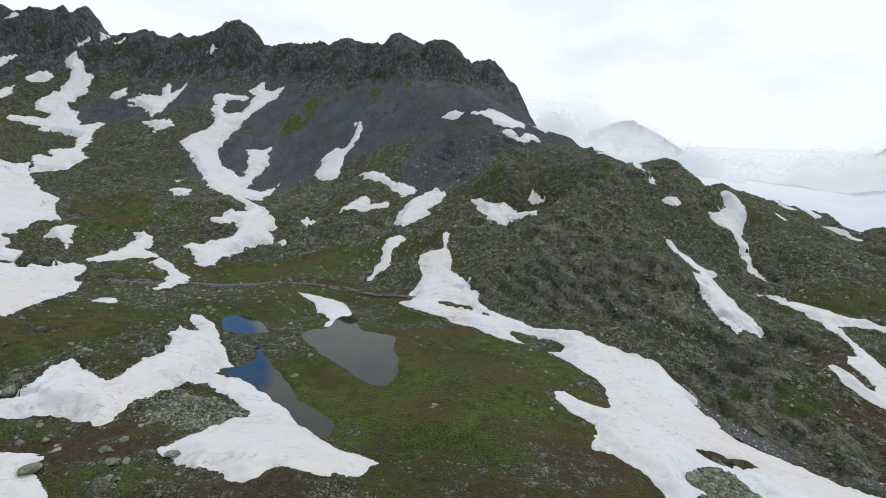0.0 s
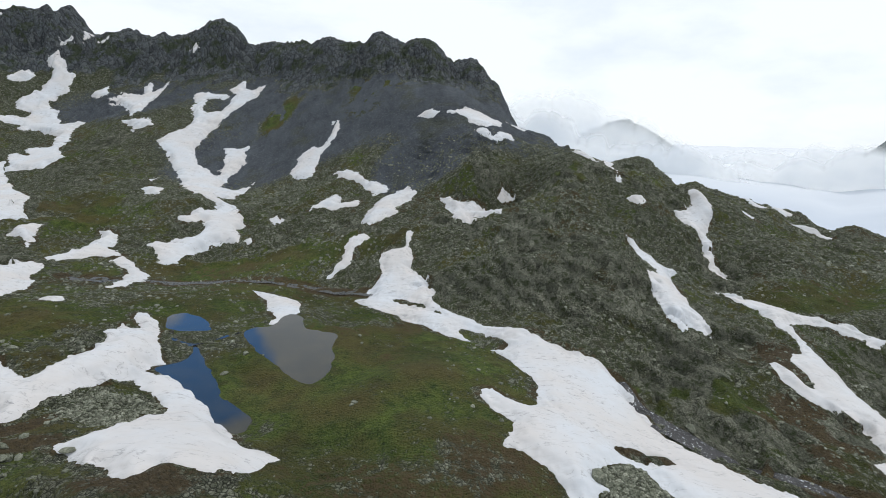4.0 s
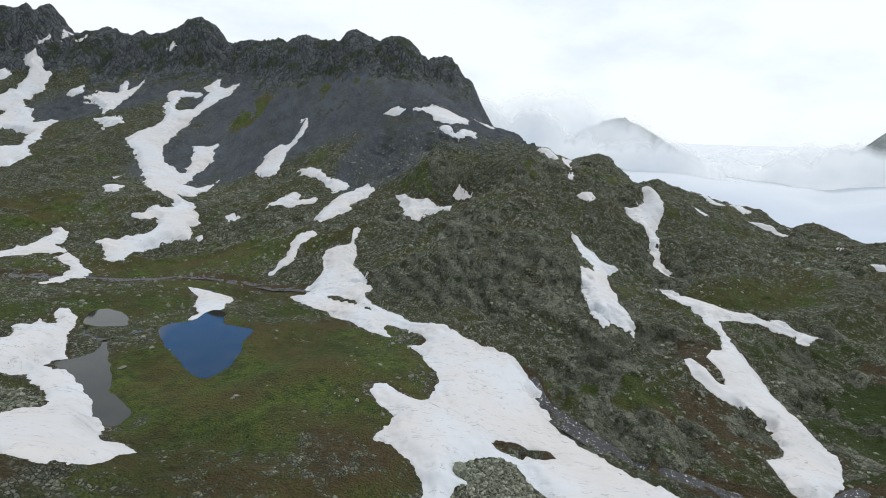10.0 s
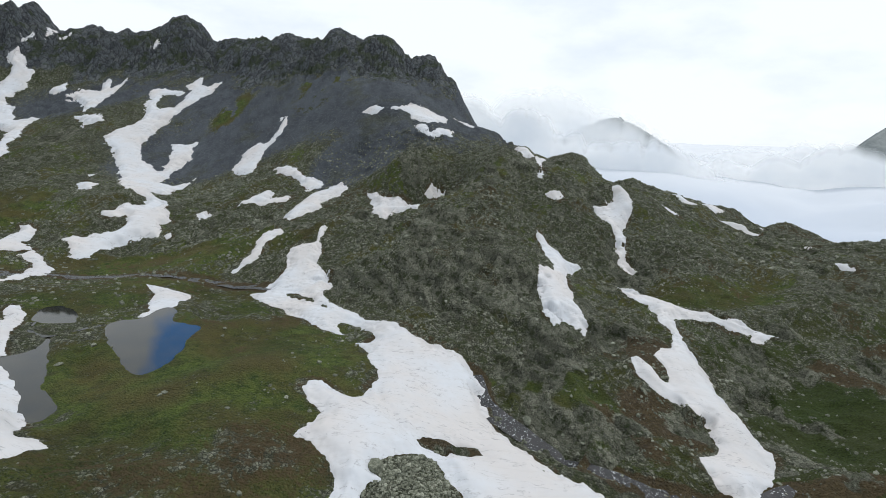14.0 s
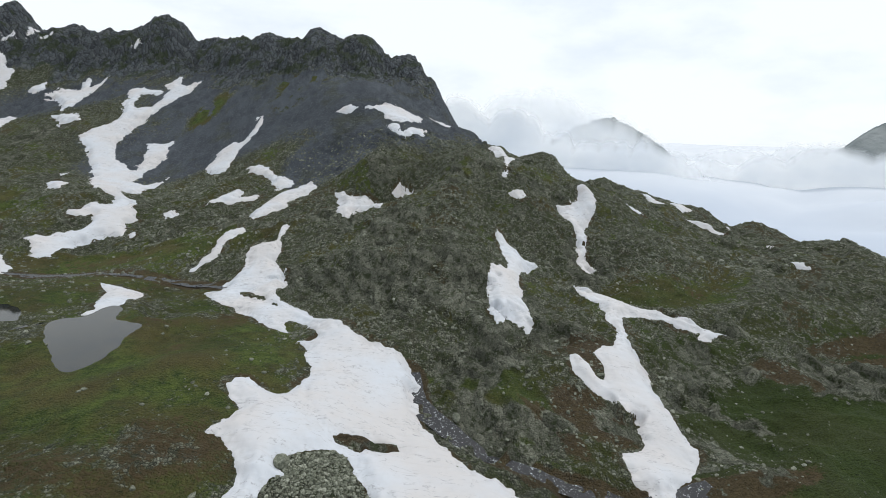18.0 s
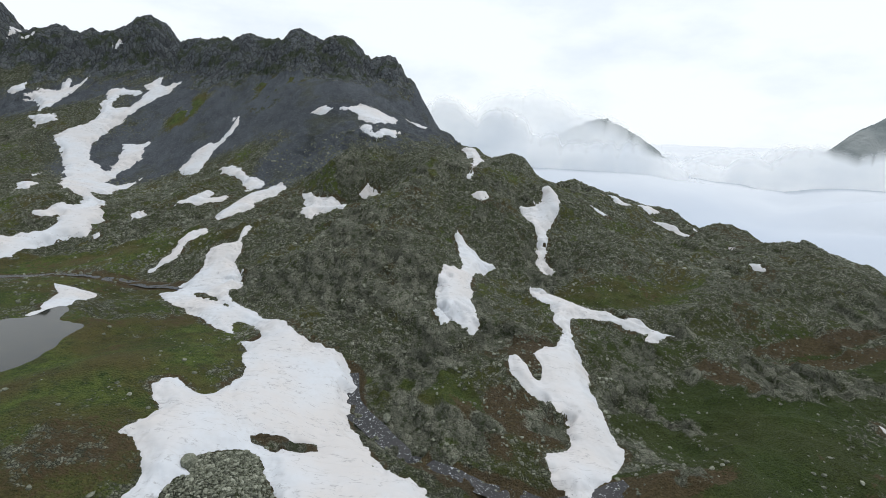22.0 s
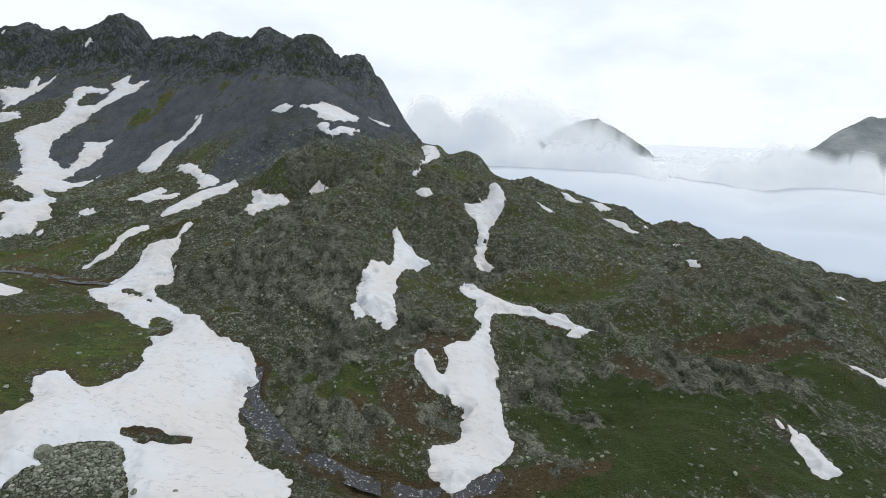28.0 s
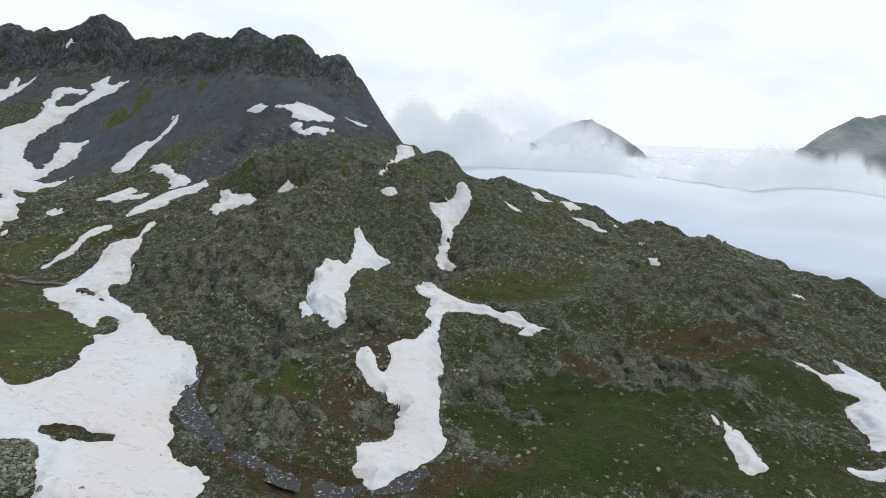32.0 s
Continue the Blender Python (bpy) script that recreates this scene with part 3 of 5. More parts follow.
def ground_material():
    m = Nodes("mountain_ground", 0.95)
    fine, mid, broad = m.noise(3.4, 6, 0.75), m.noise(0.4, 6, 0.7), m.noise(0.05, 5)
    speck = m.noise(1.1, 6, 0.75)
    small_cracks = m.cells(1.2, "DISTANCE_TO_EDGE")
    tuft, grit = m.noise(2.1, 7, 0.8), m.noise(6.0, 5, 0.8)
    shade = m.noise(0.16, 6, 0.65)
    # turf: mottled green with dead straw, dark flecks and small pale stones
    turf = m.mix(m.span(mid, 0.36, 0.64), rgb(0.03, 0.056, 0.01), rgb(0.108, 0.152, 0.026))
    turf = m.mix(m.span(tuft, 0.5, 0.66, 0, 0.8), turf, rgb(0.17, 0.18, 0.056))
    turf = m.mix(m.span(broad, 0.42, 0.6, 0, 0.75), turf, rgb(0.108, 0.083, 0.031))
    turf = m.mix(m.span(shade, 0.52, 0.66, 0, 0.6), turf, rgb(0.06, 0.05, 0.02))
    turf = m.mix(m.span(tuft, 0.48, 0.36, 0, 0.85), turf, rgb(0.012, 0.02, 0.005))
    turf = m.mix(m.span(grit, 0.63, 0.69, 0, 0.9), turf, rgb(0.25, 0.265, 0.19))
    turf = m.mix(m.span(m.noise(0.022, 4, 0.6), 0.46, 0.58, 0, 0.55), turf, m.mix(1.0, turf, rgb(0.55, 0.62, 0.5), "MULTIPLY"))
    # darker green on the lower right slope
    turf = m.mix(m.math("MULTIPLY", m.attribute("dark_turf"), 0.8), turf, m.mix(m.span(tuft, 0.36, 0.64), rgb(0.01, 0.021, 0.004), rgb(0.055, 0.085, 0.017)))
    # stony slope: packed lichen-grey stones, gaps painted with their shade, thin grass between
    bent = m.warped(0.9, 1.2)
    gap = m.cells(1.3, "DISTANCE_TO_EDGE", "Distance", bent)
    tone = m.add("ShaderNodeSeparateColor", Color=m.cells(1.3, "F1", "Color", bent)).outputs[0]
    stony = m.mix(m.math("POWER", tone, 1.2), rgb(0.11, 0.117, 0.083), rgb(0.38, 0.388, 0.3))
    stony = m.mix(m.span(m.noise(0.09, 6, 0.7), 0.5, 0.62, 0, 0.4), stony, m.mix(1.0, stony, rgb(0.55, 0.6, 0.46), "MULTIPLY"))
    stony = m.mix(m.span(m.noise(0.2, 7, 0.75), 0.55, 0.63, 0, 0.75), stony, rgb(0.3, 0.315, 0.26))
    # dark specks and gap edges paint the shading the bump leaves weak
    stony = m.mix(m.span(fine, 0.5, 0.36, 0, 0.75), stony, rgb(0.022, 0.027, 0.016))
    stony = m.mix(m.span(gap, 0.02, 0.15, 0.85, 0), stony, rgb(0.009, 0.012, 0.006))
    stony = m.mix(m.span(mid, 0.46, 0.56, 0, 0.8), stony, m.mix(m.span(tuft, 0.4, 0.6), rgb(0.016, 0.026, 0.007), rgb(0.088, 0.108, 0.036)))
    stony = m.mix(m.span(shade, 0.52, 0.66, 0, 0.4), stony, rgb(0.055, 0.049, 0.027))
    # bare ribs: olive-grey bedrock in slabs, broken faces, cleft and gap shade painted dark
    slant = m.warped(0.5, 4.2, (1.0, 0.42, 0.7), 0.55)
    cleft = m.cells(0.36, "DISTANCE_TO_EDGE", "Distance", slant)
    face = m.add("ShaderNodeSeparateColor", Color=m.cells(0.36, "F1", "Color", slant)).outputs[0]
    rib = m.mix(m.span(face, 0.1, 1.0), rgb(0.14, 0.146, 0.108), rgb(0.33, 0.335, 0.26))
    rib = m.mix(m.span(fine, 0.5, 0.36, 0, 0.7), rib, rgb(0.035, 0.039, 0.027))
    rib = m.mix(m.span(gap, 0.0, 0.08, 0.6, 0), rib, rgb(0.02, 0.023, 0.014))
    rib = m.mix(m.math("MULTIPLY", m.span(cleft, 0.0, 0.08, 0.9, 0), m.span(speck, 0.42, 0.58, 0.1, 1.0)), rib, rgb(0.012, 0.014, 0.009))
    rib = m.mix(m.span(speck, 0.54, 0.66, 0, 0.4), rib, rgb(0.27, 0.28, 0.225))
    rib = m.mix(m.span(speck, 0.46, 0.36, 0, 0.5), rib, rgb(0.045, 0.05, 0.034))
    rib = m.mix(m.span(mid, 0.52, 0.6, 0, 0.8), rib, rgb(0.04, 0.056, 0.018))
    # crags: upright ribs of dark blue-grey rock, pale broken faces, clefts' shade painted black, grass on the ledges
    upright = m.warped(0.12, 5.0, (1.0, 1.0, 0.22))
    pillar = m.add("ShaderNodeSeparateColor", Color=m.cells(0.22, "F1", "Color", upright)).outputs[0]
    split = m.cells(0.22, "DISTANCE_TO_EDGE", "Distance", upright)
    # blue of the rock raised to stand in for haze of distance
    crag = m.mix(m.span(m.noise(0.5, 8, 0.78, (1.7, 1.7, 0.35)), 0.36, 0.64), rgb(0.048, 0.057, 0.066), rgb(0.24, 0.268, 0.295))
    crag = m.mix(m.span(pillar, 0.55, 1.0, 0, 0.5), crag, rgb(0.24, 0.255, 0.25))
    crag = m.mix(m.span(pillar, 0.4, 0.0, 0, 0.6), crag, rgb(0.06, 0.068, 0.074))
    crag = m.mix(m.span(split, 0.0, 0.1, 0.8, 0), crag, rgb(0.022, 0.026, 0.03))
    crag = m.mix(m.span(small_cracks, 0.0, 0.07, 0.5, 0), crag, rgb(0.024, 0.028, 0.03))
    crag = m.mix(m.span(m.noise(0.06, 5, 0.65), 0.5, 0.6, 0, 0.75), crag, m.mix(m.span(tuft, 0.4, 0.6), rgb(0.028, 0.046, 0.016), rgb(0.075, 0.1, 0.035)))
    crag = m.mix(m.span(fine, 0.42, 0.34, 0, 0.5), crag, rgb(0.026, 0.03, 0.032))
    # scree: grey stones, with distance haze mixed in as extra blue
    scree = m.mix(m.span(m.noise(0.1, 5, 0.6, (1, 0.35, 1)), 0.3, 0.7), rgb(0.07, 0.083, 0.102), rgb(0.128, 0.147, 0.172))
    scree = m.mix(m.span(m.noise(0.035, 6, 0.7), 0.52, 0.64, 0, 0.7), scree, m.mix(m.span(speck, 0.4, 0.6), rgb(0.045, 0.056, 0.03), rgb(0.13, 0.14, 0.1)))
    scree = m.mix(m.span(tone, 0.72, 1.0, 0, 0.5), scree, rgb(0.24, 0.255, 0.265))
    scree = m.mix(m.span(fine, 0.5, 0.64, 0, 0.6), scree, rgb(0.0392, 0.0426, 0.0484))
    scree = m.mix(m.span(fine, 0.44, 0.36, 0, 0.6), scree, rgb(0.167, 0.177, 0.189))
    soil = m.mix(m.span(speck, 0.34, 0.66), rgb(0.042, 0.027, 0.012), rgb(0.125, 0.088, 0.046))
    soil = m.mix(m.span(fine, 0.6, 0.7, 0, 0.8), soil, rgb(0.19, 0.17, 0.13))
    ragged = m.span(m.math("ADD", mid, m.math("MULTIPLY", speck, 0.7)), 0.5, 1.2, -0.45, 0.45)

    def cover(name):
        return m.span(m.math("ADD", m.attribute(name), ragged), 0.4, 0.6)

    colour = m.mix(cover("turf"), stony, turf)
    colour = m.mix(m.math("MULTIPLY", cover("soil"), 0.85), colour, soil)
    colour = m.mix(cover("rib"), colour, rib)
    colour = m.mix(cover("scree"), colour, scree)
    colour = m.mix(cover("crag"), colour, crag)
    calm = m.math("SUBTRACT", 1.0, m.math("MULTIPLY", m.attribute("turf"), 0.5))
    rugged = m.math("ADD", m.math("MULTIPLY", m.span(cleft, 0.0, 0.2), 1.8), m.math("MULTIPLY", m.span(small_cracks, 0, 0.14), 0.6))
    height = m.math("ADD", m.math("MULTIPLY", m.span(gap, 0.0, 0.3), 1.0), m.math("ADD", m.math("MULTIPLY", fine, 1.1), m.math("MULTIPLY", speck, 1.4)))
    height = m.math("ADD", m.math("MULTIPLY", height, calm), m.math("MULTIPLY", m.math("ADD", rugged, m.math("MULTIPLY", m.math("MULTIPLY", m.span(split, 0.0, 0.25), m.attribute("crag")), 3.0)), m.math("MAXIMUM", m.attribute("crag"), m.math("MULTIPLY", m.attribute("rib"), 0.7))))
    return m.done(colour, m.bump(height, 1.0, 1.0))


def snow_material():
    m = Nodes("old_snow", 0.75)
    broad, mid, fine = m.noise(0.045, 4), m.noise(0.6, 6, 0.65), m.noise(2.6, 6, 0.7)
    streak = m.noise(0.42, 6, 0.62, (0.22, 1.5, 1), 1.4)
    colour = m.mix(m.span(broad, 0.38, 0.62), rgb(0.52, 0.54, 0.575), rgb(0.52, 0.5, 0.495))
    colour = m.mix(m.span(mid, 0.42, 0.66, 0, 0.3), colour, rgb(0.47, 0.47, 0.485))
    colour = m.mix(m.span(streak, 0.57, 0.7, 0, 0.3), colour, rgb(0.4, 0.375, 0.35))
    colour = m.mix(m.span(m.noise(0.24, 7, 0.72, (0.28, 1.6, 1), 2.0), 0.66, 0.69, 0, 0.15), colour, rgb(0.2, 0.195, 0.19))
    colour = m.mix(m.span(fine, 0.66, 0.74, 0, 0.3), colour, rgb(0.24, 0.22, 0.2))
    for size, turn, thin in ((0.13, 0.42, 0.007), (0.08, 0.2, 0.005), (0.19, 0.3, 0.006)):
        slant = m.warped(0.09, 5.0, (0.12, 1.0, 1.0), turn)
        line = m.math("ABSOLUTE", m.math("SUBTRACT", m.add("ShaderNodeTexNoise", Vector=slant, Scale=size, Detail=5.0, Roughness=0.55).outputs[0], 0.5))
        broken = m.math("MULTIPLY", m.span(line, thin * 0.3, thin, 0.5, 0), m.span(mid, 0.46, 0.58))
        colour = m.mix(broken, colour, rgb(0.2, 0.2, 0.205))
    cups = m.math("ADD", m.math("MULTIPLY", m.cells(0.75), 0.7), m.math("ADD", mid, m.math("MULTIPLY", fine, 0.4)))
    return m.done(colour, m.bump(cups, 0.3, 0.2))


def water_material():
    m = Nodes("still_water", 0.03)
    m.bsdf.inputs["IOR"].default_value = 1.333
    m.bsdf.inputs["Specular IOR Level"].default_value = 0.78
    return m.done(m.mix(m.span(m.noise(0.2, 3), 0.35, 0.65), rgb(0.012, 0.014, 0.012), rgb(0.025, 0.024, 0.016)), m.bump(m.noise(1.6, 2), 0.02, 0.05))


def rock_material():
    m = Nodes("weathered_rock", 0.9)
    tone = m.add("ShaderNodeNewGeometry").outputs["Random Per Island"]
    colour = m.mix(m.span(m.noise(1.7, 6, 0.7), 0.36, 0.64), rgb(0.06, 0.066, 0.048), rgb(0.22, 0.23, 0.18))
    colour = m.mix(m.math("MULTIPLY", m.math("POWER", tone, 4.0), 0.8), colour, rgb(0.36, 0.37, 0.3))
    colour = m.mix(m.span(m.noise(4.0, 4), 0.52, 0.66, 0, 0.6), colour, rgb(0.055, 0.062, 0.024))
    return m.done(colour, m.bump(m.noise(5.0, 5, 0.7), 0.8, 0.2))


def stream_material():
    m = Nodes("running_water", 0.12)
    m.bsdf.inputs["IOR"].default_value = 1.333
    foam = m.noise(1.3, 6, 0.75, (1, 1, 0.3), 1.0)
    colour = m.mix(m.span(foam, 0.58, 0.64), rgb(0.04, 0.04, 0.042), rgb(0.6, 0.63, 0.66))
    return m.done(colour, m.bump(m.noise(2.5, 5, 0.7), 0.6, 0.25), m.span(foam, 0.58, 0.68, 0.15, 0.8))


def river_material():
    m = Nodes("shallow_river", 0.3)
    m.bsdf.inputs["IOR"].default_value = 1.333
    stones = m.noise(1.1, 6, 0.75)
    colour = m.mix(m.span(stones, 0.4, 0.6), rgb(0.03, 0.032, 0.034), rgb(0.12, 0.12, 0.115))
    return m.done(colour, m.bump(m.noise(2.0, 4, 0.7), 0.5, 0.2), m.span(stones, 0.4, 0.6, 0.2, 0.6))


GROUND, SNOW, WATER, ROCK, RUNNING, RIVER_WATER = ground_material(), snow_material(), water_material(), rock_material(), stream_material(), river_material()


def mesh_object(name, verts, faces, material, smooth=True, parent=None):
    data = bpy.data.meshes.new(name)
    verts, faces = np.asarray(verts, np.float32), np.asarray(faces, np.int32)
    data.vertices.add(len(verts))
    data.vertices.foreach_set("co", verts.ravel())
    data.loops.add(faces.size)
    data.loops.foreach_set("vertex_index", faces.ravel())
    data.polygons.add(len(faces))
    data.polygons.foreach_set("loop_start", np.arange(0, faces.size, faces.shape[1], dtype=np.int32))
    data.polygons.foreach_set("use_smooth", np.full(len(faces), smooth))
    data.update(calc_edges=True)
    data.materials.append(material)
    ob = new(name, data)
    ob.parent = parent
    return ob


def grid_faces(nx, ny):
    i = (np.arange(ny - 1)[:, None] * nx + np.arange(nx - 1)[None, :]).ravel()
    return np.stack([i, i + 1, i + nx + 1, i + nx], -1)


# ---- outlines of the snow ----
SNOW_OUTLINES, SNOW_PATCHES = [], []


def snow_patch(label, *outlines, cell=0.8, deep=0.4, holes=()):
    """Notes down a patch of old snow of that outline in plan."""
    SNOW_OUTLINES.append(([np.array(o, float) for o in outlines], [np.array(h, float) for h in holes]))
    SNOW_PATCHES.append((label, cell, deep))


snow_patch("dirty old snowfield on the slope",
           [(-88.1, 85.7), (-86.0, 88.0), (-83.1, 90.0), (-82.9, 95.0), (-82.7, 100.3), (-79.8, 100.7), (-77.1, 99.3), (-72.0, 96.3), (-68.1, 95.1), (-67.1, 98.5), (-68.8, 107.2), (-66.8, 112.1), (-70.4, 122.4), (-72.8, 125.6), (-78.0, 140.4), (-71.1, 135.8), (-70.3, 137.5), (-75.9, 143.8), (-80.0, 150.3), (-76.1, 149.8), (-68.9, 143.8), (-64.5, 137.1), (-58.6, 125.6), (-53.6, 118.1), (-52.2, 116.5), (-54.5, 115.0), (-53.9, 112.1), (-51.1, 110.5), (-47.6, 111.9), (-41.3, 106.5), (-38.2, 103.1), (-39.1, 97.0), (-39.0, 93.6), (-44.9, 100.5), (-49.6, 102.4), (-53.9, 106.1), (-55.6, 103.1), (-58.1, 100.5), (-58.9, 93.4), (-60.6, 89.5), (-60.9, 85.5), (-60.8, 82.0), (-61.6, 79.4), (-65.3, 82.3), (-71.3, 84.6), (-76.3, 84.1), (-79.4, 82.7), (-82.0, 78.8)],
           [(-46.5, 104.4), (-47.6, 111.9), (-41.3, 106.5), (-35.3, 102.3), (-30.4, 96.7), (-28.0, 91.5), (-25.8, 91.3), (-20.5, 84.1), (-16.6, 78.3), (-13.0, 78.5), (-9.5, 76.5), (-10.5, 71.9), (-12.7, 65.9), (-15.4, 64.5), (-18.9, 64.6), (-21.9, 64.7), (-24.4, 65.6), (-25.6, 63.1), (-27.3, 62.0), (-29.9, 63.3), (-33.0, 65.4), (-37.6, 67.5), (-42.6, 70.8), (-46.1, 72.1), (-47.1, 73.0), (-46.1, 76.2), (-43.1, 78.2), (-42.2, 82.8), (-41.1, 87.5), (-38.0, 91.0), (-39.6, 95.0), (-44.9, 100.5)], cell=0.45)
snow_patch("patch of melting snow on rocky ground",
           [(-73.6, 69.8), (-70.2, 70.0), (-66.2, 70.6), (-61.0, 67.3), (-62.3, 66.1), (-61.9, 65.0), (-59.8, 64.5), (-57.5, 62.6), (-55.0, 60.9), (-55.5, 58.5), (-63.2, 58.2)], cell=0.45)
snow_patch("dirty old snowfield on the slope",
           [(-170.6, 169.4), (-168.5, 181.6), (-159.4, 180.8), (-155.3, 189.9), (-151.8, 197.8), (-146.5, 196.5), (-140.8, 188.9), (-142.0, 184.1), (-130.3, 172.7), (-123.9, 159.7), (-122.1, 145.1), (-123.7, 138.1), (-123.9, 130.5), (-127.1, 123.6)], cell=0.6)
snow_patch("dirty old snowfield on the slope",
           [(-149.5, 200.8), (-147.1, 212.7), (-149.7, 238.2), (-156.4, 247.4), (-145.3, 243.2), (-137.9, 231.4), (-139.1, 227.2), (-130.2, 221.0), (-119.1, 212.2), (-107.3, 203.5), (-103.5, 193.8), (-103.4, 179.0), (-105.5, 174.4), (-112.5, 195.3), (-117.1, 206.0), (-127.2, 210.9), (-126.9, 217.3), (-134.3, 212.4), (-141.7, 204.3)], cell=0.85)
snow_patch("dirty old snowfield on the slope",
           [(-330.3, 341.7), (-312.8, 349.5), (-299.7, 348.5), (-289.7, 351.7), (-286.4, 344.1), (-250.0, 307.4), (-225.5, 290.6), (-208.8, 264.7), (-198.4, 255.4), (-198.7, 236.1), (-196.0, 222.5), (-194.5, 211.7), (-200.4, 201.6)], cell=0.85)
snow_patch("patch of melting snow on rocky ground",
           [(-194.3, 208.6), (-188.7, 210.8), (-181.0, 203.1), (-179.6, 197.2), (-169.0, 194.4), (-163.8, 185.5), (-172.2, 183.2)], cell=0.6)
snow_patch("patch of melting snow on rocky ground",
           [(-185.3, 225.0), (-186.5, 242.5), (-182.5, 244.9), (-176.6, 231.8), (-168.3, 220.9), (-164.0, 210.9), (-175.0, 223.6)], cell=0.85)
snow_patch("dirty old snowfield on the slope",
           [(-375.3, 512.7), (-371.0, 521.5), (-357.3, 514.9), (-349.3, 506.9), (-341.7, 503.6), (-336.9, 488.1), (-333.2, 486.4), (-341.6, 477.9), (-343.0, 467.6), (-329.0, 458.5), (-313.1, 438.1), (-293.2, 442.5), (-293.3, 426.8), (-282.3, 406.2), (-273.8, 381.8), (-258.6, 363.8), (-262.9, 348.5), (-275.1, 345.3), (-287.2, 345.4), (-288.5, 352.7), (-300.5, 365.8), (-286.5, 367.0), (-298.4, 380.2), (-281.8, 385.1), (-300.5, 415.4), (-324.1, 426.8), (-337.4, 421.3), (-341.4, 431.8), (-367.6, 428.0), (-371.5, 436.0), (-358.2, 441.5), (-347.1, 443.3), (-347.3, 450.8), (-366.9, 456.8), (-369.7, 468.0), (-363.4, 474.7), (-358.6, 479.6), (-361.7, 492.5), (-362.1, 502.4)], cell=1.1)
snow_patch("patch of melting snow on rocky ground",
           [(-419.5, 483.6), (-411.4, 505.5), (-414.0, 479.6), (-414.4, 476.7)], cell=1.1)
snow_patch("patch of melting snow on rocky ground",
           [(-389.5, 478.4), (-386.6, 493.6), (-381.5, 498.5), (-370.6, 493.9), (-379.1, 482.4)], cell=1.1)
snow_patch("patch of melting snow on rocky ground",
           [(-400.9, 451.8), (-391.0, 469.5), (-386.3, 459.4), (-391.5, 440.1)], cell=1.1)
snow_patch("patch of melting snow on rocky ground",
           [(-465.4, 560.4), (-454.1, 564.7), (-441.4, 539.9)], cell=1.1)
snow_patch("patch of melting snow on rocky ground",
           [(-379.5, 540.0), (-363.8, 538.5), (-366.3, 528.5)], cell=1.1)
snow_patch("patch of melting snow on rocky ground",
           [(-378.5, 580.7), (-365.3, 575.1), (-360.0, 547.8)], cell=1.1)
snow_patch("patch of melting snow on rocky ground",
           [(-344.9, 541.5), (-340.2, 559.4), (-339.9, 551.1)], cell=1.1)
snow_patch("small patch of old snow between the stones",
           [(-242.8, 533.1), (-244.9, 554.5), (-234.8, 533.7), (-238.2, 530.1)], cell=1.1)
snow_patch("dirty old snowfield on the slope",
           [(-293.3, 475.1), (-285.4, 488.7), (-266.8, 484.6), (-270.9, 496.4), (-265.6, 501.4), (-259.2, 488.2), (-252.0, 499.7), (-247.1, 502.4), (-248.9, 489.5), (-249.2, 471.4), (-251.2, 464.7), (-244.0, 446.2), (-250.8, 435.3), (-270.2, 461.2)], cell=1.1)
snow_patch("patch of melting snow on rocky ground",
           [(-315.7, 484.3), (-305.5, 495.5), (-299.3, 484.6), (-307.7, 480.0)], cell=1.1)
snow_patch("patch of melting snow on rocky ground",
           [(-253.6, 428.5), (-238.1, 429.7), (-215.6, 413.8), (-229.8, 405.0), (-244.3, 420.3)], cell=1.1)
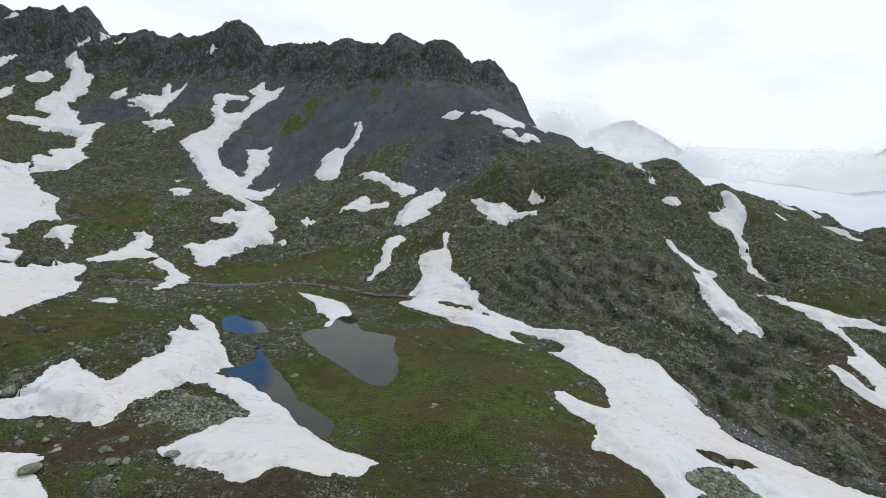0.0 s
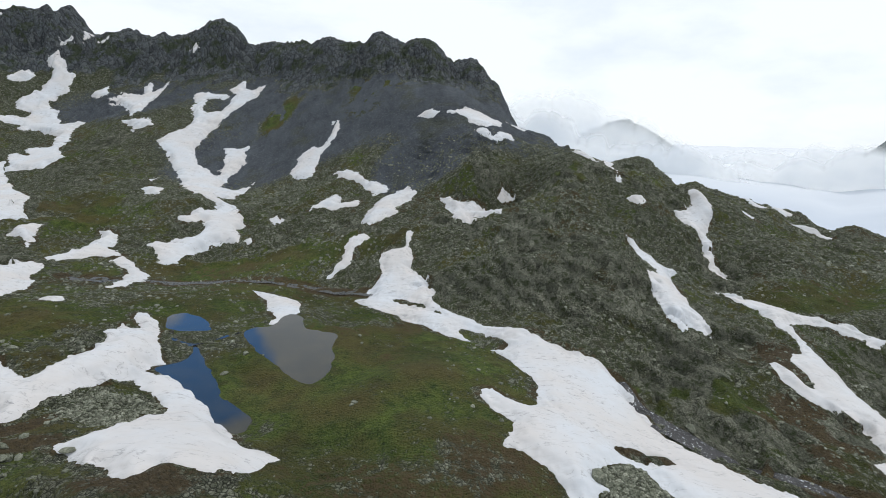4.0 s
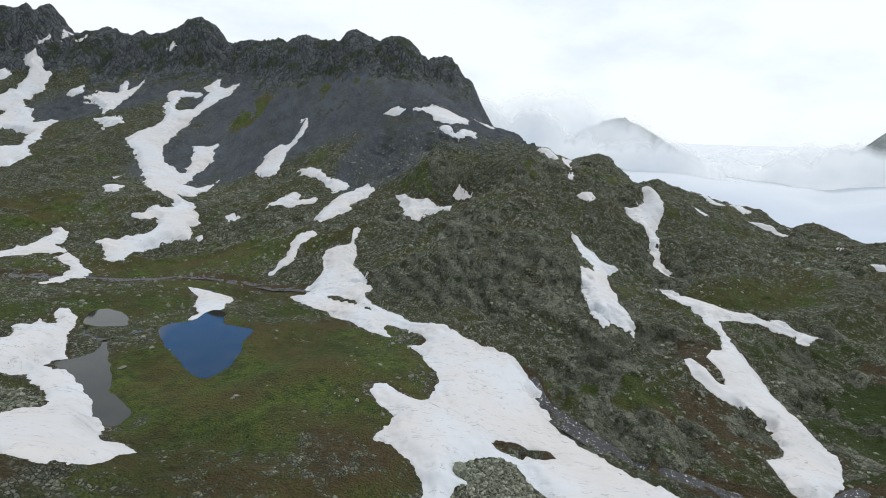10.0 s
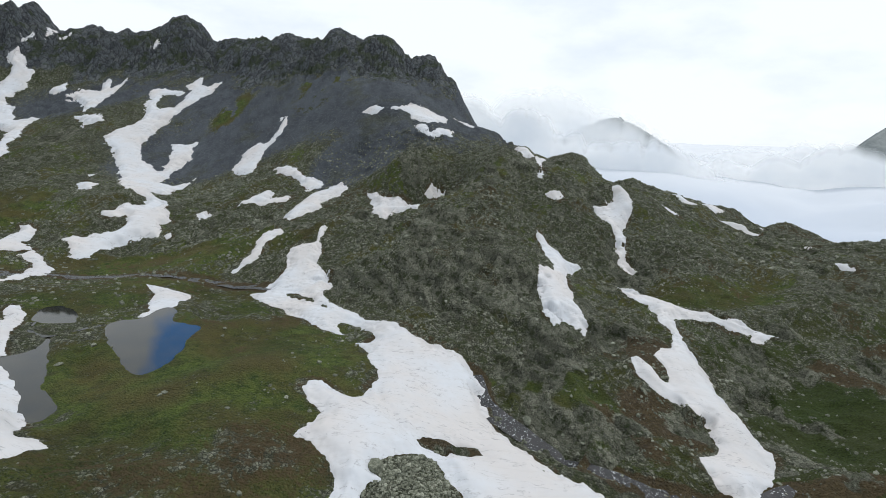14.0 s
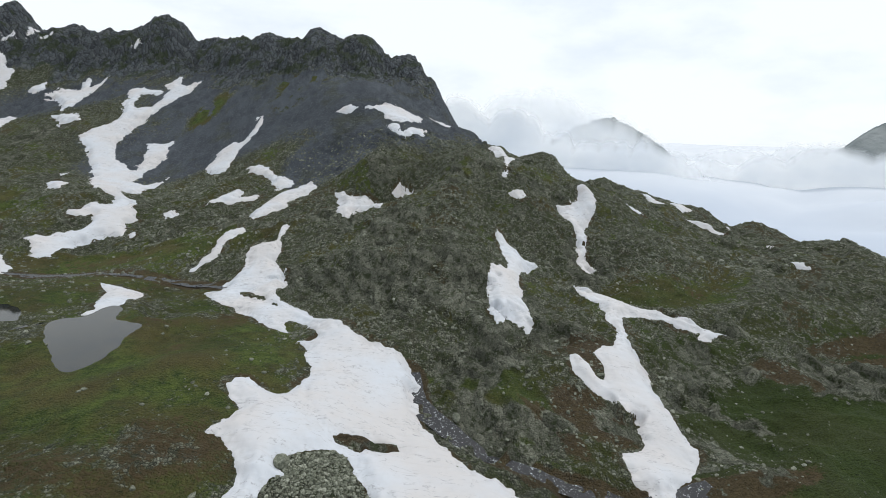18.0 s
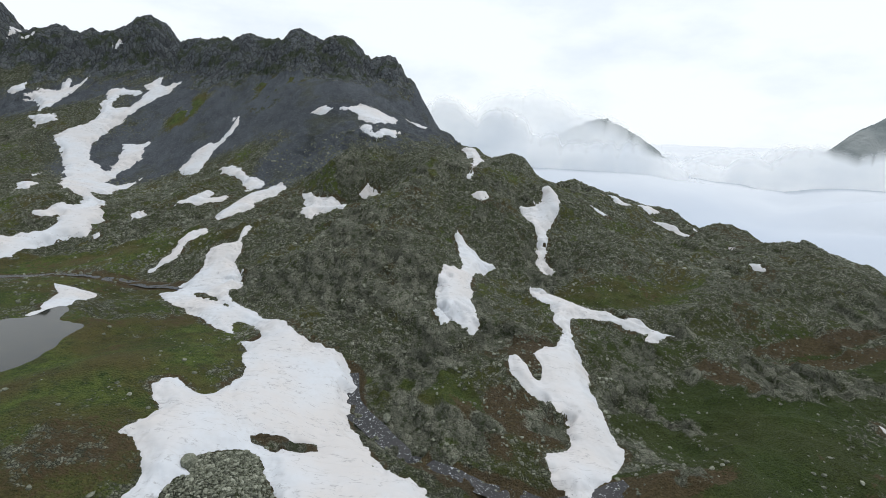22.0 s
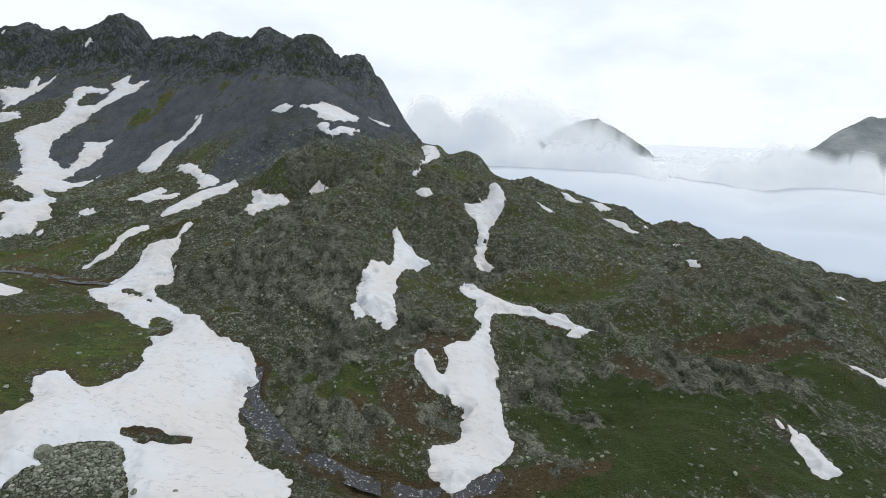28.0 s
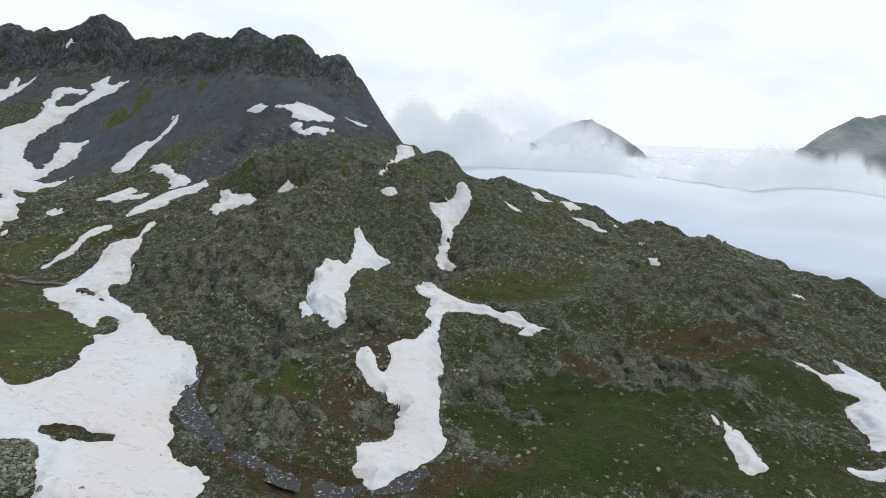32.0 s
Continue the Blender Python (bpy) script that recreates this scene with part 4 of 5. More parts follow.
snow_patch("dirty old snowfield on the slope",
           [(-213.0, 469.3), (-198.8, 476.9), (-190.5, 468.9), (-175.4, 463.4), (-177.9, 458.8), (-194.5, 459.7), (-191.1, 441.2), (-184.9, 435.8), (-173.9, 438.7), (-170.8, 450.4), (-172.0, 465.4), (-180.3, 474.3), (-174.3, 482.6), (-174.1, 490.1), (-167.1, 484.7), (-168.3, 475.4), (-157.2, 470.2), (-150.4, 482.0), (-149.3, 461.7), (-154.6, 449.9), (-158.2, 440.1), (-165.0, 427.7), (-169.1, 413.2), (-169.7, 388.8), (-169.8, 378.4), (-159.7, 362.3), (-146.2, 353.5), (-139.5, 351.3), (-135.4, 330.6), (-149.0, 317.5), (-161.8, 337.7), (-174.5, 354.4), (-184.6, 367.2), (-192.4, 372.6), (-198.8, 384.1), (-196.5, 393.2), (-189.3, 407.0), (-190.8, 426.5), (-200.8, 441.3), (-201.3, 451.7)],
           [(-156.7, 338.3), (-140.2, 353.4), (-142.7, 357.9), (-143.9, 369.1), (-145.4, 379.0), (-151.0, 388.6), (-140.7, 392.7), (-133.8, 399.1), (-134.6, 387.8), (-130.3, 374.5), (-133.0, 355.8), (-133.3, 335.0), (-121.5, 328.6), (-113.1, 343.8), (-113.8, 331.6), (-111.2, 300.3), (-122.8, 306.3), (-129.2, 290.5), (-149.0, 317.5)],
           [(-138.8, 308.5), (-126.3, 315.3), (-116.5, 296.2), (-104.7, 291.2), (-93.5, 270.9), (-87.9, 266.6), (-90.7, 259.2), (-86.1, 251.6), (-84.5, 244.7), (-92.2, 246.4), (-98.2, 243.1), (-102.7, 236.5), (-104.0, 220.4), (-111.9, 220.7), (-122.4, 231.7), (-122.2, 240.0), (-118.7, 239.6), (-113.9, 240.3), (-108.9, 248.5), (-106.6, 254.0), (-105.9, 256.2), (-110.3, 263.3), (-114.6, 255.7), (-122.0, 257.5), (-119.3, 266.9), (-118.0, 275.2), (-114.0, 273.0), (-111.8, 281.0), (-115.6, 289.5), (-120.8, 288.0)], cell=1.1)
snow_patch("small patch of old snow between the stones",
           [(-83.4, 247.7), (-80.7, 248.5), (-76.8, 244.8), (-79.4, 242.4)], cell=0.85)
snow_patch("patch of melting snow on rocky ground",
           [(-77.5, 271.6), (-77.8, 284.2), (-70.4, 274.4), (-71.8, 263.9)], cell=0.85)
snow_patch("patch of melting snow on rocky ground",
           [(-171.0, 309.5), (-166.5, 314.2), (-155.2, 307.3), (-150.0, 291.9), (-161.5, 297.4)], cell=0.85)
snow_patch("patch of melting snow on rocky ground",
           [(-178.2, 329.7), (-172.4, 333.1), (-174.2, 326.8)], cell=0.85)
snow_patch("small patch of old snow between the stones",
           [(-113.0, 152.1), (-107.9, 156.1), (-104.6, 153.2), (-105.2, 149.4)], cell=0.6)
snow_patch("dirty old snowfield on the slope",
           [(-69.9, 402.7), (-63.6, 399.3), (-62.8, 389.3), (-65.3, 378.5), (-68.5, 373.2), (-72.3, 365.1), (-70.5, 349.6), (-71.6, 341.4), (-79.1, 340.6), (-90.7, 347.8), (-88.9, 357.0), (-89.0, 375.1), (-81.8, 380.6), (-71.5, 375.9), (-69.6, 384.1), (-68.3, 393.6)], cell=1.1)
snow_patch("patch of melting snow on rocky ground",
           [(-57.2, 340.6), (-44.0, 336.4), (-33.4, 326.4), (-23.9, 321.2), (-14.9, 311.4), (-18.0, 306.1), (-23.9, 301.5), (-32.4, 317.5), (-40.5, 324.0), (-48.8, 330.4)], cell=1.1)
snow_patch("patch of melting snow on rocky ground",
           [(-60.4, 279.6), (-51.9, 295.3), (-48.0, 302.9), (-42.9, 302.3), (-42.3, 291.5), (-29.8, 292.1), (-30.6, 284.4), (-39.6, 280.1), (-49.9, 283.8)], cell=0.85)
snow_patch("dirty old snowfield on the slope",
           [(-24.9, 259.5), (-23.1, 273.3), (-20.5, 292.9), (-12.0, 302.1), (-3.9, 310.4), (3.2, 292.9), (-2.9, 275.4), (-8.4, 270.5), (-5.7, 264.1), (-12.7, 255.2), (-18.9, 249.1)], cell=0.85)
snow_patch("patch of melting snow on rocky ground",
           [(15.0, 281.5), (20.8, 277.5), (29.8, 272.9), (36.1, 272.7), (42.0, 271.6), (48.5, 240.5), (38.2, 245.7), (32.2, 247.1), (37.4, 235.8), (32.6, 238.8), (23.3, 247.8), (24.7, 251.7), (20.6, 271.7)], cell=0.85)
snow_patch("small patch of old snow between the stones",
           [(49.4, 279.1), (53.6, 287.0), (57.7, 290.1), (61.8, 289.8), (56.8, 283.9), (51.9, 279.0)], cell=0.85)
snow_patch("patch of melting snow on rocky ground",
           [(-31.5, 202.3), (-29.5, 208.2), (-26.5, 215.2), (-26.2, 223.1), (-26.3, 232.3), (-21.5, 233.9), (-19.8, 238.4), (-16.5, 231.9), (-18.7, 227.4), (-21.2, 220.9), (-21.7, 213.1), (-25.2, 209.7), (-28.2, 205.5)], cell=0.8)
snow_patch("patch of melting snow on rocky ground",
           [(-55.1, 182.9), (-45.9, 180.9), (-34.9, 179.4), (-28.2, 156.4), (-32.0, 150.5), (-32.2, 147.1), (-34.9, 145.2), (-35.0, 151.6), (-41.0, 160.9), (-45.7, 173.4)], cell=0.6)
snow_patch("dirty old snowfield on the slope",
           [(-11.0, 196.3), (-8.6, 200.2), (-6.4, 205.6), (-8.8, 214.2), (-8.2, 219.3), (-3.9, 220.1), (0.7, 221.9), (2.0, 224.4), (1.2, 228.4), (1.9, 232.7), (3.3, 234.2), (4.5, 233.0), (4.3, 227.1), (3.4, 222.6), (6.3, 214.9), (5.1, 209.5), (10.6, 201.0), (13.4, 197.8), (13.8, 195.1), (17.1, 188.9), (16.0, 185.5), (15.5, 179.2), (16.2, 176.2), (19.7, 172.5), (25.0, 169.0), (31.1, 166.2), (42.5, 154.5), (49.1, 143.6), (42.6, 141.1), (40.4, 143.5), (38.8, 147.6), (33.0, 157.0), (26.8, 160.8), (24.7, 158.4), (27.8, 152.5), (30.6, 149.9), (27.9, 149.6), (22.0, 152.9), (16.1, 158.8), (7.5, 164.1), (3.4, 168.6), (-1.2, 169.6), (-15.6, 185.2), (-10.6, 186.5), (-9.7, 191.8), (-11.4, 193.2)],
           [(31.1, 166.2), (42.5, 154.5), (50.6, 144.4), (57.3, 138.4), (62.9, 136.0), (67.1, 136.3), (69.7, 133.8), (72.4, 128.9), (74.8, 124.9), (74.3, 123.2), (72.4, 122.0), (73.9, 115.6), (74.4, 109.2), (76.6, 104.6), (79.7, 101.4), (83.5, 91.8), (87.9, 87.0), (91.5, 87.1), (95.0, 85.4), (95.6, 80.6), (96.6, 76.8), (81.2, 70.2), (70.0, 71.8), (67.5, 76.0), (65.1, 79.1), (62.6, 82.4), (60.8, 85.1), (58.5, 87.1), (54.9, 91.0), (49.7, 95.7), (44.3, 105.4), (44.2, 113.4), (44.9, 117.9), (44.2, 121.6), (41.4, 126.3), (39.9, 133.2), (35.3, 140.6), (39.0, 141.2), (40.4, 143.5), (35.7, 157.8)],
           [(44.2, 113.4), (51.2, 102.7), (58.5, 87.1), (56.5, 86.1), (53.7, 84.4), (50.9, 82.8), (49.3, 81.2), (48.7, 78.8), (50.2, 77.8), (50.9, 77.3), (48.6, 76.4), (47.4, 74.5), (47.2, 72.0), (46.8, 69.1), (42.9, 67.6), (41.9, 71.4), (43.3, 73.5), (43.3, 75.2), (41.5, 77.8), (41.0, 79.4), (38.0, 82.1), (35.8, 84.4), (32.2, 85.9), (32.9, 87.7), (34.6, 91.2), (35.4, 94.9), (33.9, 97.4), (30.8, 99.9), (29.1, 104.2), (29.2, 107.3), (30.6, 108.8), (32.3, 109.5), (34.5, 107.6), (37.4, 105.7), (40.2, 103.8), (42.3, 105.2), (43.0, 108.7)], cell=0.42, holes=(
           [(-0.7, 183.3), (1.7, 184.6), (10.3, 177.3), (14.1, 173.1), (10.7, 173.7), (3.6, 177.8)],
           [(15.7, 171.8), (19.2, 170.7), (19.6, 168.6), (16.8, 170.0)],
           [(56.4, 92.0), (57.5, 94.4), (61.1, 95.1), (66.2, 95.0), (70.2, 95.2), (70.8, 92.5), (67.5, 91.6), (64.3, 89.7), (60.2, 89.4), (57.7, 89.7)]))
snow_patch("dirty old snowfield on the slope",
           [(104.4, 224.4), (108.1, 217.6), (114.2, 211.1), (122.0, 205.5), (117.2, 203.1), (110.8, 190.0), (108.6, 179.1), (109.1, 173.2), (108.6, 167.1), (109.8, 158.3), (111.6, 155.8), (109.2, 150.7), (104.6, 148.4), (103.8, 154.9), (97.6, 149.2), (96.7, 152.0), (94.9, 155.0), (96.1, 159.9), (95.7, 164.0), (95.2, 170.1), (96.2, 173.2), (98.2, 182.0), (102.3, 187.0), (104.6, 185.8), (106.3, 193.3), (104.8, 205.1), (104.7, 213.0), (102.8, 217.8)], cell=0.5)
snow_patch("dirty old snowfield on the slope",
           [(135.8, 199.7), (141.5, 199.5), (145.3, 187.0), (150.0, 179.9), (154.2, 172.9), (162.6, 172.1), (168.8, 171.2), (172.3, 171.4), (175.5, 168.7), (184.4, 167.3), (178.2, 165.1), (176.8, 164.0), (170.4, 161.7), (174.6, 166.3), (174.2, 171.0), (168.0, 174.3), (159.9, 170.7), (151.1, 169.4), (145.0, 166.6), (142.7, 156.6), (142.3, 150.3), (135.3, 146.2), (139.7, 155.1), (139.8, 159.1), (137.0, 160.3), (139.8, 168.7), (139.0, 176.2), (134.8, 177.3), (132.9, 183.7)],
           [(152.0, 175.0), (163.0, 173.6), (172.0, 172.6), (179.0, 168.6), (172.5, 167.4), (160.0, 168.8), (151.0, 169.6)],
           [(139.7, 155.1), (140.2, 160.6), (144.0, 162.7), (142.7, 156.6), (142.7, 147.3), (143.1, 142.8), (144.5, 138.6), (142.6, 132.0), (143.3, 127.1), (142.9, 119.5), (143.0, 113.5), (144.0, 109.9), (145.0, 107.1), (144.2, 105.2), (137.5, 95.9), (134.5, 94.6), (131.8, 90.9), (129.7, 88.4), (127.2, 88.5), (125.9, 92.1), (123.7, 93.7), (124.1, 97.3), (123.1, 99.7), (125.1, 103.4), (129.9, 105.1), (131.3, 107.4), (131.2, 111.6), (131.6, 115.7), (132.2, 116.7), (129.0, 115.9), (127.6, 121.8), (123.7, 122.5), (121.9, 125.6), (120.0, 128.4), (118.1, 130.4), (118.8, 136.4), (120.6, 137.0), (123.3, 133.2), (125.1, 129.5), (127.1, 126.8), (127.7, 131.2), (128.0, 134.6), (126.3, 139.1), (131.2, 144.3), (135.3, 146.2)], cell=0.5)
snow_patch("dirty old snowfield on the slope",
           [(151.8, 267.9), (156.5, 267.1), (159.0, 255.9), (155.3, 247.8), (149.9, 240.9), (147.5, 228.3), (146.4, 221.9), (150.2, 219.1), (148.4, 217.2), (144.1, 206.5), (141.5, 210.4), (142.0, 223.6), (144.1, 229.8), (143.2, 236.4), (138.3, 246.8), (136.8, 249.1), (144.1, 253.9), (148.6, 257.5)], cell=0.8)
snow_patch("dirty old snowfield on the slope",
           [(109.9, 359.1), (120.3, 380.0), (123.2, 363.5), (121.9, 305.3), (116.1, 290.0), (113.2, 266.2), (110.9, 258.2), (108.4, 259.4), (111.6, 266.5), (113.2, 283.9), (115.8, 307.1)], cell=0.85)
snow_patch("small patch of old snow between the stones",
           [(111.1, 249.2), (116.5, 250.0), (120.5, 246.2), (116.9, 241.6)], cell=0.85)
snow_patch("patch of melting snow on rocky ground",
           [(-2.5, 373.4), (4.8, 378.0), (14.8, 373.9), (9.0, 369.8)], cell=1.1)
snow_patch("patch of melting snow on rocky ground",
           [(20.2, 373.1), (36.6, 385.4), (47.2, 388.8), (62.8, 384.1), (48.1, 355.3), (38.0, 358.1), (30.3, 370.2)], cell=1.1)
snow_patch("patch of melting snow on rocky ground",
           [(37.3, 344.9), (45.3, 347.7), (50.4, 334.2), (64.3, 357.3), (63.3, 336.1), (53.0, 328.9), (44.9, 334.2)], cell=1.1)
snow_patch("patch of melting snow on rocky ground",
           [(62.4, 400.7), (66.6, 401.2), (82.5, 404.9), (76.0, 393.8)], cell=1.1)
snow_patch("small patch of old snow between the stones",
           [(175.5, 264.1), (182.3, 263.2), (186.8, 261.3), (180.2, 259.1)], cell=0.85)
snow_patch("patch of melting snow on rocky ground",
           [(194.4, 299.6), (204.7, 290.1), (208.5, 286.8), (200.2, 284.1)], cell=0.85)
snow_patch("patch of melting snow on rocky ground",
           [(214.6, 292.4), (224.1, 304.8), (228.6, 292.4), (219.1, 284.9)], cell=0.85)
snow_patch("patch of melting snow on rocky ground",
           [(218.1, 280.1), (232.2, 281.4), (238.2, 271.0), (226.3, 272.9)], cell=0.85)
snow_patch("patch of melting snow on rocky ground",
           [(246.4, 303.5), (247.6, 283.9), (254.2, 280.1), (245.8, 281.8)], cell=0.85)
snow_patch("small patch of old snow between the stones",
           [(245.2, 248.2), (252.1, 244.9), (248.2, 245.6)], cell=0.85)
snow_patch("patch of melting snow on rocky ground",
           [(239.5, 217.9), (241.6, 213.7), (239.6, 204.7), (238.3, 209.7)], cell=0.85)
snow_patch("small patch of old snow between the stones",
           [(283.1, 182.0), (294.8, 193.0), (295.5, 190.1)], cell=0.6)
snow_patch("dirty old snowfield on the slope",
           [(258.3, 145.2), (261.3, 142.8), (262.8, 138.6), (264.9, 137.7), (272.0, 141.7), (275.4, 142.2), (276.0, 145.4), (273.9, 148.1), (272.8, 148.7), (276.6, 146.5), (279.2, 144.7), (282.0, 143.2), (285.7, 140.7), (283.6, 130.2), (268.1, 110.1), (252.3, 105.1), (259.7, 113.6), (261.8, 119.6), (261.2, 123.1), (262.8, 126.6), (267.5, 128.0), (268.7, 128.6), (267.4, 130.3), (264.0, 132.7), (262.5, 136.9), (260.3, 140.1), (258.9, 142.1)], cell=0.45)
snow_patch("patch of melting snow on rocky ground",
           [(219.3, 114.0), (220.5, 111.1), (222.3, 111.6), (222.4, 108.0), (221.1, 101.7), (220.0, 97.5), (220.2, 96.4), (217.0, 95.4), (214.4, 94.6), (214.1, 97.2), (216.3, 102.8), (217.3, 108.1), (218.2, 110.6)], cell=0.45)
snow_patch("small patch of old snow between the stones",
           [(217.5, 116.7), (218.3, 114.6), (217.4, 112.4), (216.9, 114.3)], cell=0.45)
snow_patch("patch of melting snow on rocky ground",
           [(242.3, 100.5), (245.7, 101.0), (252.8, 100.6), (250.5, 97.7), (245.5, 98.3), (242.6, 98.4)], cell=0.45)


# ---- the mountain, one sheet to the horizon ----
def spaced(stops):
    """Places from the first stop on, each stretch with its own spacing."""
    out = []
    for (a, da), (b, db) in zip(stops[:-1], stops[1:]):
        v = a
        while v < b - 1e-6:
            out.append(v)
            v += da + (db - da) * (v - a) / (b - a)
    return np.array(out + [stops[-1][0]])


xs = spaced([(-4200, 400), (-1000, 60), (-500, 1.5), (-300, 0.95), (-120, 0.75), (320, 0.75), (420, 2.0), (1000, 60), (4200, 400)])
ys = spaced([(-3000, 500), (-300, 40), (40, 1.2), (70, 0.42), (140, 0.5), (250, 0.85), (400, 1.0), (600, 1.2), (660, 6), (1000, 60), (4600, 400)])
gx, gy = np.meshgrid(xs, ys)
gx, gy = gx.ravel(), gy.ravel()
lay = lie(gx, gy)
gz = relief(gx, gy, lay.copy())
shape = (len(ys), len(xs))
sy, sx = np.gradient(lay.reshape(shape), ys, xs)
cover = covers(gx, gy, gz, np.hypot(sx, sy).ravel())
ground = mesh_object("ground", np.stack([gx, gy, np.maximum(gz, -700)], -1), grid_faces(len(xs), len(ys)), GROUND)
tagged(ground, "rocky alpine mountainside with turf, scree and dark crags", "mountain", kind="structure")
rim = np.zeros(len(gx))
for outlines, holes in SNOW_OUTLINES:
    every = np.concatenate(outlines)
    lo, hi = every.min(0) - 8, every.max(0) + 8
    near = np.nonzero((gx > lo[0]) & (gx < hi[0]) & (gy > lo[1]) & (gy < hi[1]))[0]
    d = np.maximum.reduce([inside(gx[near], gy[near], o) for o in outlines])
    for hole in holes:
        d = np.minimum(d, -inside(gx[near], gy[near], hole))
    rim[near] = np.maximum(rim[near], step(-3.2, 0.2, d - 0.6 + 2.2 * value_noise(gx[near], gy[near], 7, 77)))
# bare wet earth where the snow has just melted back
crag, scree, turf, soil, rib = cover
low = step(110, 60, gz)
cover = crag, scree, turf * (1 - 0.55 * rim * low), np.maximum(soil, 0.55 * rim * low), rib * (1 - 0.6 * rim * low), blob(gx, gy, 205, 122, 110, 62, 4)
for name, values in zip(("crag", "scree", "turf", "soil", "rib", "dark_turf"), cover):
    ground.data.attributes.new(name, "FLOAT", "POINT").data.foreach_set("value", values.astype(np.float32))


# ---- snow ----
def lay_snow(label, cell, deep, outlines, holes):
    """The patch itself, lying on the ground, filling its hollows, thin and ragged along its rim."""
    every = np.concatenate(outlines)
    lo, hi = every.min(0) - 3, every.max(0) + 3
    px, py = np.arange(lo[0], hi[0], cell), np.arange(lo[1], hi[1], cell)
    x, y = np.meshgrid(px, py)
    x, y = x.ravel(), y.ravel()
    d = np.maximum.reduce([inside(x, y, o) for o in outlines])
    for hole in holes:
        d = np.minimum(d, -inside(x, y, hole))
    size = min(1.0, max(hi - lo - 6) / 22)
    d = d + size * ((0.36 + 1.0 * step(0.6, 1.1, cell)) * fbm(x, y, 5.0, 4, 7, 0.75) + 0.12) + 0.24 * fbm(x, y, 1.7, 3, 33, 0.7)
    keep = d > -2.2 * cell
    face = grid_faces(len(px), len(py))
    face = face[keep[face].any(1)]
    used = np.unique(face)
    x, y, d = x[used], y[used], d[used]
    land = relief(x, y)
    hollow = np.clip(lie(x, y) + 1.0 - land, 0, 3.0)
    z = land + np.where(d > 0, deep * (1 - np.exp(-d / 0.8)), 0.8 * d) + 0.92 * step(0.3, 5.0, d) * hollow
    z = z + np.clip(d, 0, 1) * (0.12 * fbm(x, y, 9, 3, 15) + 0.05 * fbm(x * 0.35, y, 1.6, 2, 19))
    ob = mesh_object("snow_patch", np.stack([x, y, z], -1), np.searchsorted(used, face), SNOW)
    return tagged(ob, label, "snow patch", "snow patches on the mountainside")


for (label, cell, deep), (outlines, holes) in zip(SNOW_PATCHES, SNOW_OUTLINES):
    lay_snow(label, cell, deep, outlines, holes)

# ---- ponds ----
for name, outline in PONDS.items():
    bm = bmesh.new()
    middle = outline.mean(0)
    grown = outline + (outline - middle) / np.linalg.norm(outline - middle, axis=1)[:, None] * 1.6
    bm.faces.new([bm.verts.new((x, y, 0.0)) for x, y in grown])
    bmesh.ops.triangulate(bm, faces=bm.faces)
    data = bpy.data.meshes.new(name)
    bm.to_mesh(data)
    bm.free()
    data.materials.append(WATER)
    tagged(new("pond", data), "still alpine pond with dark water reflecting the sky", "pond", "ponds in the meadow", "structure")


# ---- sea of cloud, far mountains ----
def cloud_material(name, low, high, glow):
    """Cloud that thins out to nothing where its fade is low; pale paints it from shaded blue-grey to lit white."""
    m = Nodes(name, 1.0)
    fine = m.noise(0.012, 3, 0.5)
    alpha = m.span(m.math("ADD", m.attribute("fade"), m.span(fine, 0.3, 0.7, -0.04, 0.04)), 0.05, 0.95)
    colour = m.mix(m.math("ADD", m.attribute("pale"), m.span(fine, 0.3, 0.7, -0.06, 0.06)), low, high)
    body = m.add("ShaderNodeMixShader", _0=glow, _1=m.add("ShaderNodeBsdfDiffuse", Color=colour).outputs[0], _2=m.add("ShaderNodeBsdfTranslucent", Color=colour).outputs[0])
    mixed = m.add("ShaderNodeMixShader", _0=alpha, _1=m.add("ShaderNodeBsdfTransparent").outputs[0], _2=body.outputs[0])
    m.tree.links.new(mixed.outputs[0], m.tree.nodes["Material Output"].inputs["Surface"])
    return m.mat


CLOUD = cloud_material("cloud_top", rgb(0.4, 0.46, 0.56), rgb(0.68, 0.7, 0.73), 0.0)
MIST = cloud_material("drifting_mist", rgb(0.55, 0.61, 0.69), rgb(0.9, 0.91, 0.92), 0.35)


def billows(x, y, scale, seed, octaves=5):
    """Puffy lumps, round above and creased between, from 0 to 1."""
    total, weight, whole = 0.0, 1.0, 0.0
    for k in range(octaves):
        a = 0.5 + 1.3 * k
        n = np.abs(value_noise(x * math.cos(a) - y * math.sin(a), x * math.sin(a) + y * math.cos(a), scale / 1.9 ** k, seed + 13 * k))
        total, whole, weight = total + weight * (1 - (1 - n) ** 2), whole + weight, weight * 0.55
    return total / whole


def clad(ob, fade, pale):
    for name, values in (("fade", fade), ("pale", pale)):
        ob.data.attributes.new(name, "FLOAT", "POINT").data.foreach_set("value", np.asarray(values, np.float32))


